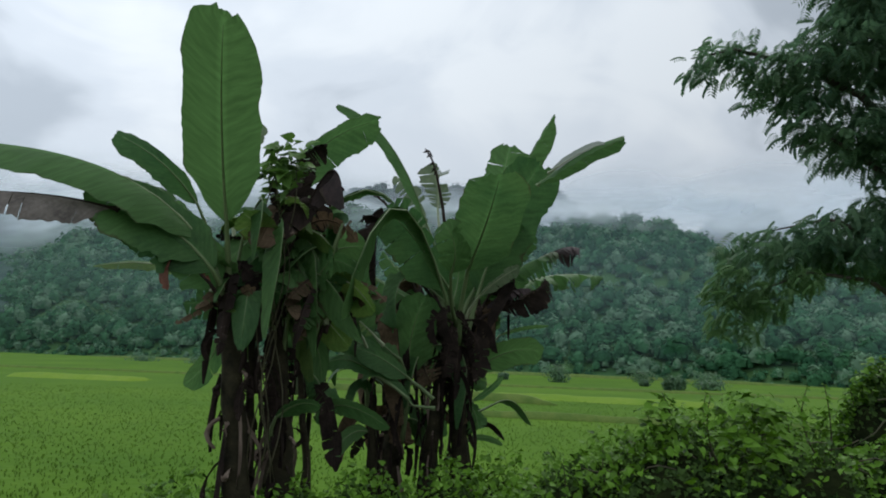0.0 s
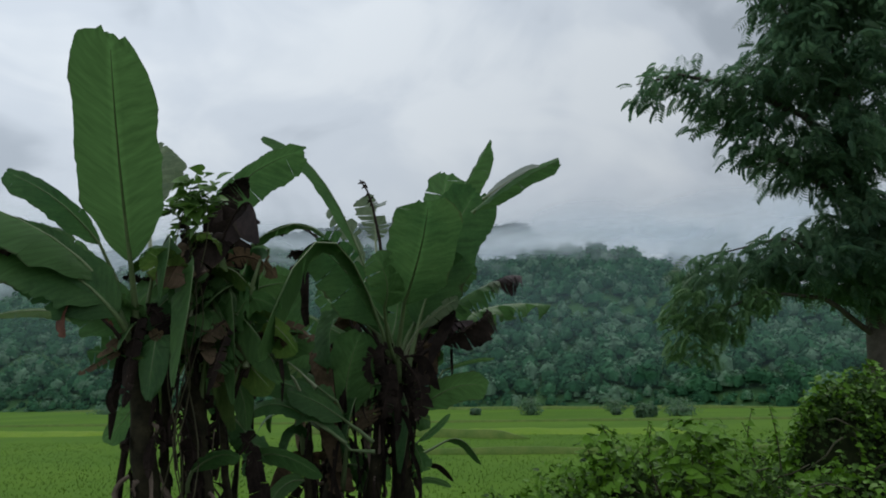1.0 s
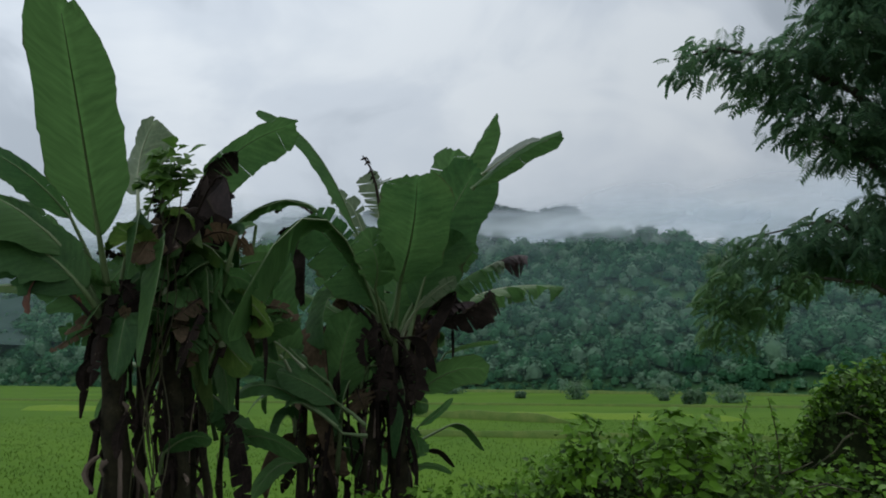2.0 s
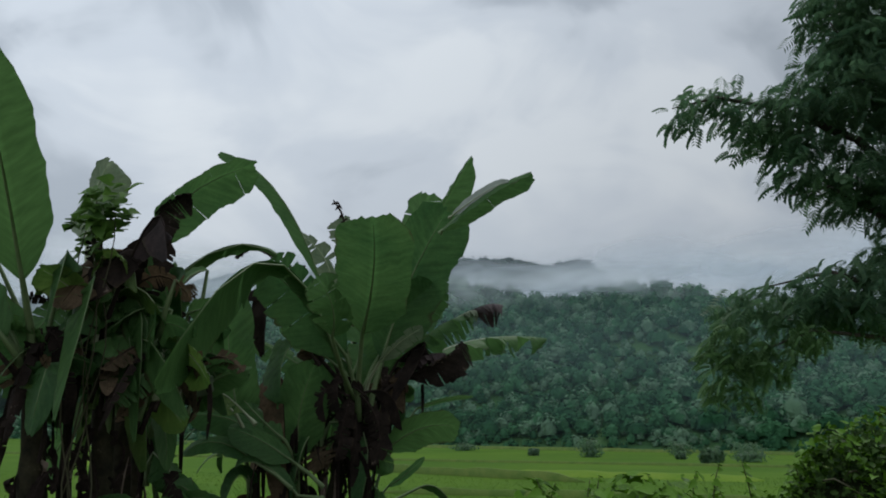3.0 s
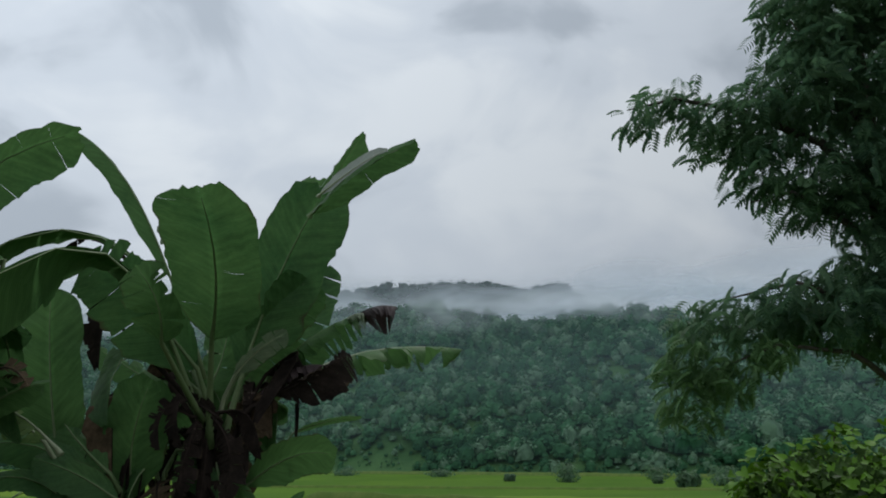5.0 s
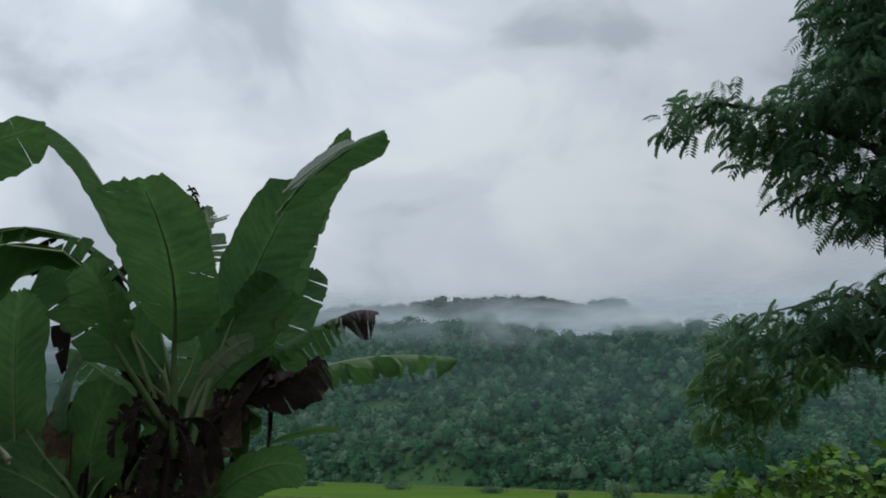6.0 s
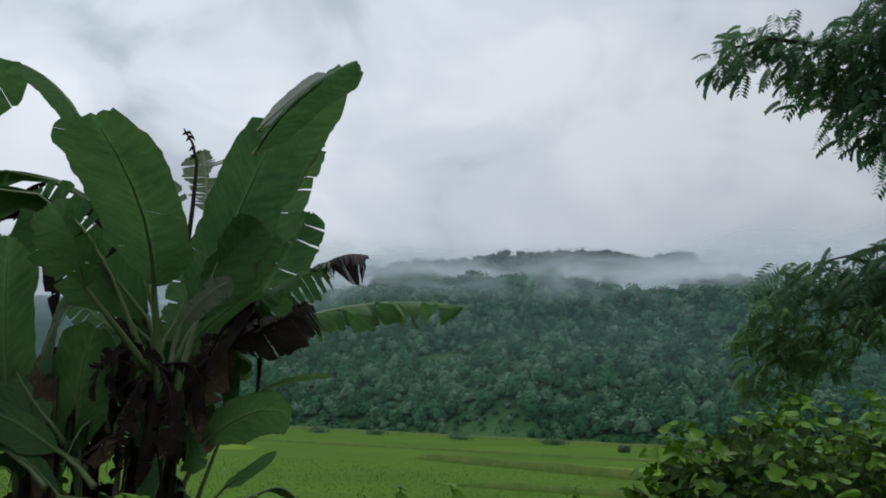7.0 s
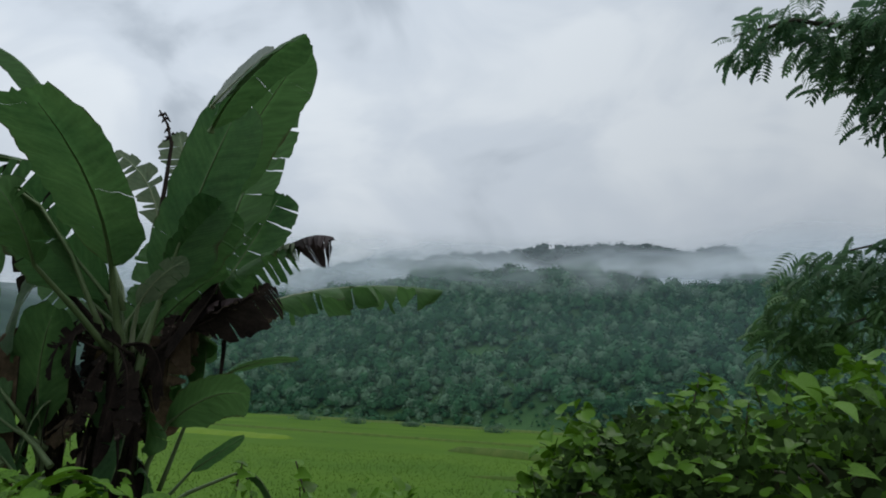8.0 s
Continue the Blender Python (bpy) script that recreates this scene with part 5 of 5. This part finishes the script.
for i in range(16):
    x = 1.0 + 3.2 * rng.random()
    y = float(np.interp(x, [0.5, 2.5, 3.5, 7], [5.0, 5.2, 5.6, 6.0])) + rng.uniform(-0.2, 0.5)
    SHOOTS.append((x, y, float(thicket_z(np.array([x]), np.array([y]))[0]) + rng.uniform(0.0, 0.1)))
for i, (x, y, z) in enumerate(SHOOTS):
    shoot(thicket, (x + 0.05, y + 0.03, z - 0.45), (x, y, z), 17, 0.056, i, i < 13)
me = soup("vine_leaves", HEART_V, HEART_F, len(loose), [tuple(a[0]) for a in loose], frames_from(np.array([a[1] for a in loose]), np.array([a[2] for a in loose])), np.array([[a[3]] for a in loose]))
me.materials.append(VINE)
tagged(part("vine_leaves", me, VINE, thicket), "small heart-shaped green leaves", kind="stuff")

# ---- vine climbing on the banana plants ----
climber = thing("climbing_vine", (-1.2, 5.8, ground_z(-1.2, 5.8)), "climbing vine with small heart-shaped leaves on the banana plant", "vines")
spots = []
cr = random.Random(21)
for i in range(5):
    x0, top = -1.30 + cr.uniform(-0.08, 0.08), cr.uniform(2.85, 3.12)
    pts = []
    for k in range(15):
        u = k / 14
        pts.append(Vector((x0 + 0.07 * math.sin(u * 9 + i * 2) + 0.06 * (u - 0.5), 5.82 - 0.17 * u + 0.05 * math.cos(u * 8 + i), 0.6 + (top - 0.6) * u)))
    part("vine_stem", tube(pts, [0.005] * 8 + [0.004] * 7, 5), TWIG, climber)
for i in range(120):
    q = Vector((cr.gauss(0, 1), cr.gauss(0, 1), cr.gauss(0, 1))).normalized() * cr.random() ** 0.4
    spots.append(Vector((-1.27 + 0.19 * q.x + 0.06 * q.z, 5.66 + 0.14 * q.y, 2.95 + 0.28 * q.z)))
n = len(spots)
nor = np.stack([rng.normal(0, 0.4, n), rng.normal(-0.45, 0.4, n), np.full(n, 0.8)], axis=1)
me = soup("vine_leaves", HEART_V, HEART_F, n, [tuple(v) for v in spots], frames_from(nor, rng.uniform(0, 6.28, n)), rng.uniform(0.055, 0.12, (n, 1)))
me.materials.append(CLIMBER)
tagged(part("vine_leaves", me, CLIMBER, climber), "small green climbing leaves", kind="stuff")

# ---- trees ----


def frond_template(pairs, droop):
    """A feathery leaf: stalk and paired drooping leaflets, one unit long."""
    vs, fs = [(-0.01, 0, 0), (0.01, 0, 0), (0.004, 1.0, -droop), (-0.004, 1.0, -droop)], [[0, 1, 2, 3]]
    for i in range(pairs):
        k = 0.10 + 0.90 * i / (pairs - 1)
        z = -droop * k * k
        ln = 0.46 * (1 - 0.5 * abs(k - 0.45))
        for s in (-1, 1):
            b = len(vs)
            vs += [(0, k, z), (s * ln * 0.5, k + 0.13, z - 0.05), (s * ln, k + 0.15, z - 0.26), (s * ln * 0.55, k - 0.03, z - 0.14)]
            fs.append([b, b + 1, b + 2, b + 3])
    return vs, fs


def crown(lobes, count, size, seed, pairs=7, droop=0.3, centre=(9.5, 16.2)):
    r = np.random.default_rng(seed)
    vol = np.array([a[3] * a[4] * a[5] * a[6] for a in lobes])
    pick = r.choice(len(lobes), count, p=vol / vol.sum())
    lo = np.array(lobes)[pick]
    d = r.normal(size=(count, 3))
    d /= np.linalg.norm(d, axis=1)[:, None]
    rad = r.random(count) ** 0.42
    clump = np.array([noise.noise(Vector(v) * 2.3 + Vector((s, s, 0))) for v, s in zip((d * rad[:, None]).tolist(), pick.tolist())])
    pl = lo[:, :3] + d * rad[:, None] * lo[:, 3:6]
    keep = clump > -0.04
    pl, d = pl[keep], d[keep]
    n = len(pl)
    out = pl[:, :2] - np.array([centre])
    out /= np.maximum(0.3, np.linalg.norm(out, axis=1))[:, None]
    y = np.stack([0.55 * out[:, 0] + r.normal(0, 0.6, n), 0.55 * out[:, 1] + r.normal(0, 0.6, n), r.normal(-0.45, 0.4, n)], axis=1)
    y /= np.linalg.norm(y, axis=1)[:, None]
    up = np.tile([[0, 0, 1.0]], (n, 1)) + r.normal(0, 0.3, (n, 3))
    x = np.cross(y, up)
    x /= np.linalg.norm(x, axis=1)[:, None]
    turns = np.stack([x, y, np.cross(x, y)], axis=2)
    vs, fs = frond_template(pairs, droop)
    return soup("crown", vs, fs, n, pl, turns, r.uniform(0.7, 1.25, (n, 1)) * size)


def branch(tree, points, r0, r1):
    pts = [Vector(p) for p in points]
    fine = []
    for i in range(len(pts) - 1):
        for k in range(4):
            fine.append(pts[i].lerp(pts[i + 1], k / 4) + Vector((noise.noise(Vector((i, k * 0.5, r0))), noise.noise(Vector((k * 0.5, i, r0))), 0)) * 0.05)
    fine.append(pts[-1])
    part("limb", tube(fine, [r0 + (r1 - r0) * i / (len(fine) - 1) for i in range(len(fine))], 8, 0.15), BARK, tree)


gz = ground_z(10.4, 16.4)
tree = thing("tree", (10.4, 16.4, gz), "tall spreading tree with fine feathery dark green leaves", "tree")
part("trunk", tube([(10.4, 16.4, gz - 0.1), (10.3, 16.4, 0.5), (10.45, 16.3, 3.5), (10.2, 16.3, 6.5), (10.3, 16.4, 9.5), (10.5, 16.4, 12.0)], [0.36, 0.3, 0.26, 0.2, 0.14, 0.06], 12, 0.15), BARK, tree)
branch(tree, [(10.3, 16.3, 6.2), (9.2, 16.2, 7.6), (7.7, 16.2, 8.3), (6.4, 16.2, 8.6), (5.4, 16.2, 8.35)], 0.11, 0.012)
branch(tree, [(10.3, 16.3, 5.0), (9.3, 16.1, 6.0), (8.4, 16.0, 6.5), (7.6, 16.0, 6.3)], 0.09, 0.012)
branch(tree, [(10.4, 16.3, 3.2), (9.4, 16.0, 4.3), (8.2, 15.9, 4.7), (6.9, 16.0, 4.4)], 0.09, 0.012)
branch(tree, [(10.3, 16.3, 7.5), (9.6, 16.3, 9.0), (9.0, 16.3, 10.4)], 0.08, 0.015)
LOBES = [
    (5.7, 16.2, 8.25, 0.5, 0.6, 0.45, 0.8), (6.45, 16.2, 8.6, 0.75, 0.8, 0.5, 0.9), (7.5, 16.2, 8.1, 0.95, 1.1, 0.75, 0.9), (6.75, 16.1, 7.6, 0.42, 0.5, 0.45, 0.8), (5.75, 16.2, 7.92, 0.3, 0.4, 0.3, 0.7),
    (8.7, 16.1, 8.4, 1.1, 1.3, 1.1, 0.9), (10.2, 16.2, 8.8, 1.5, 1.8, 2.1, 1.0), (9.2, 16.3, 10.2, 0.9, 1.2, 1.0, 0.8), (10.4, 16.3, 11.4, 1.9, 1.8, 1.4, 0.9),
    (7.9, 16.0, 7.2, 0.75, 0.9, 0.6, 0.9), (8.6, 16.0, 6.5, 1.05, 1.0, 0.6, 1.0), (9.8, 16.0, 6.7, 1.3, 1.6, 0.9, 1.1), (7.35, 16.0, 6.6, 0.35, 0.4, 0.3, 0.7),
    (6.45, 16.0, 3.95, 0.75, 0.8, 0.5, 0.8), (7.4, 16.0, 4.1, 0.95, 1.0, 0.6, 0.9), (8.7, 16.0, 4.3, 1.2, 1.2, 0.8, 1.2), (10.3, 16.0, 4.4, 1.4, 1.6, 1.35, 1.4), (9.9, 16.0, 5.5, 0.9, 1.0, 0.7, 0.8),
]
tagged(part("crown", crown(LOBES, 9500, 0.32, 3, 7, 0.42), FROND, tree, "fine drooping feathery leaves"), kind="stuff")
branch(tree, [(10.3, 16.3, 2.6), (9.0, 15.9, 3.4), (7.6, 15.6, 3.5), (6.3, 15.5, 3.0)], 0.07, 0.01)
LOW_LOBES = [(5.95, 15.5, 3.15, 0.50, 0.5, 0.55, 0.8), (6.55, 15.5, 2.95, 0.65, 0.6, 0.50, 0.8), (5.7, 15.4, 2.45, 0.35, 0.4, 0.45, 0.6), (7.3, 15.5, 3.3, 0.6, 0.6, 0.4, 0.6), (6.3, 15.4, 2.35, 0.4, 0.4, 0.35, 0.5)]
tagged(part("crown", crown(LOW_LOBES, 560, 0.25, 8, 7, 0.4, (10.4, 16.4)), FAR_LEAF, tree, "lighter green leaves on a hanging low branch"), kind="stuff")
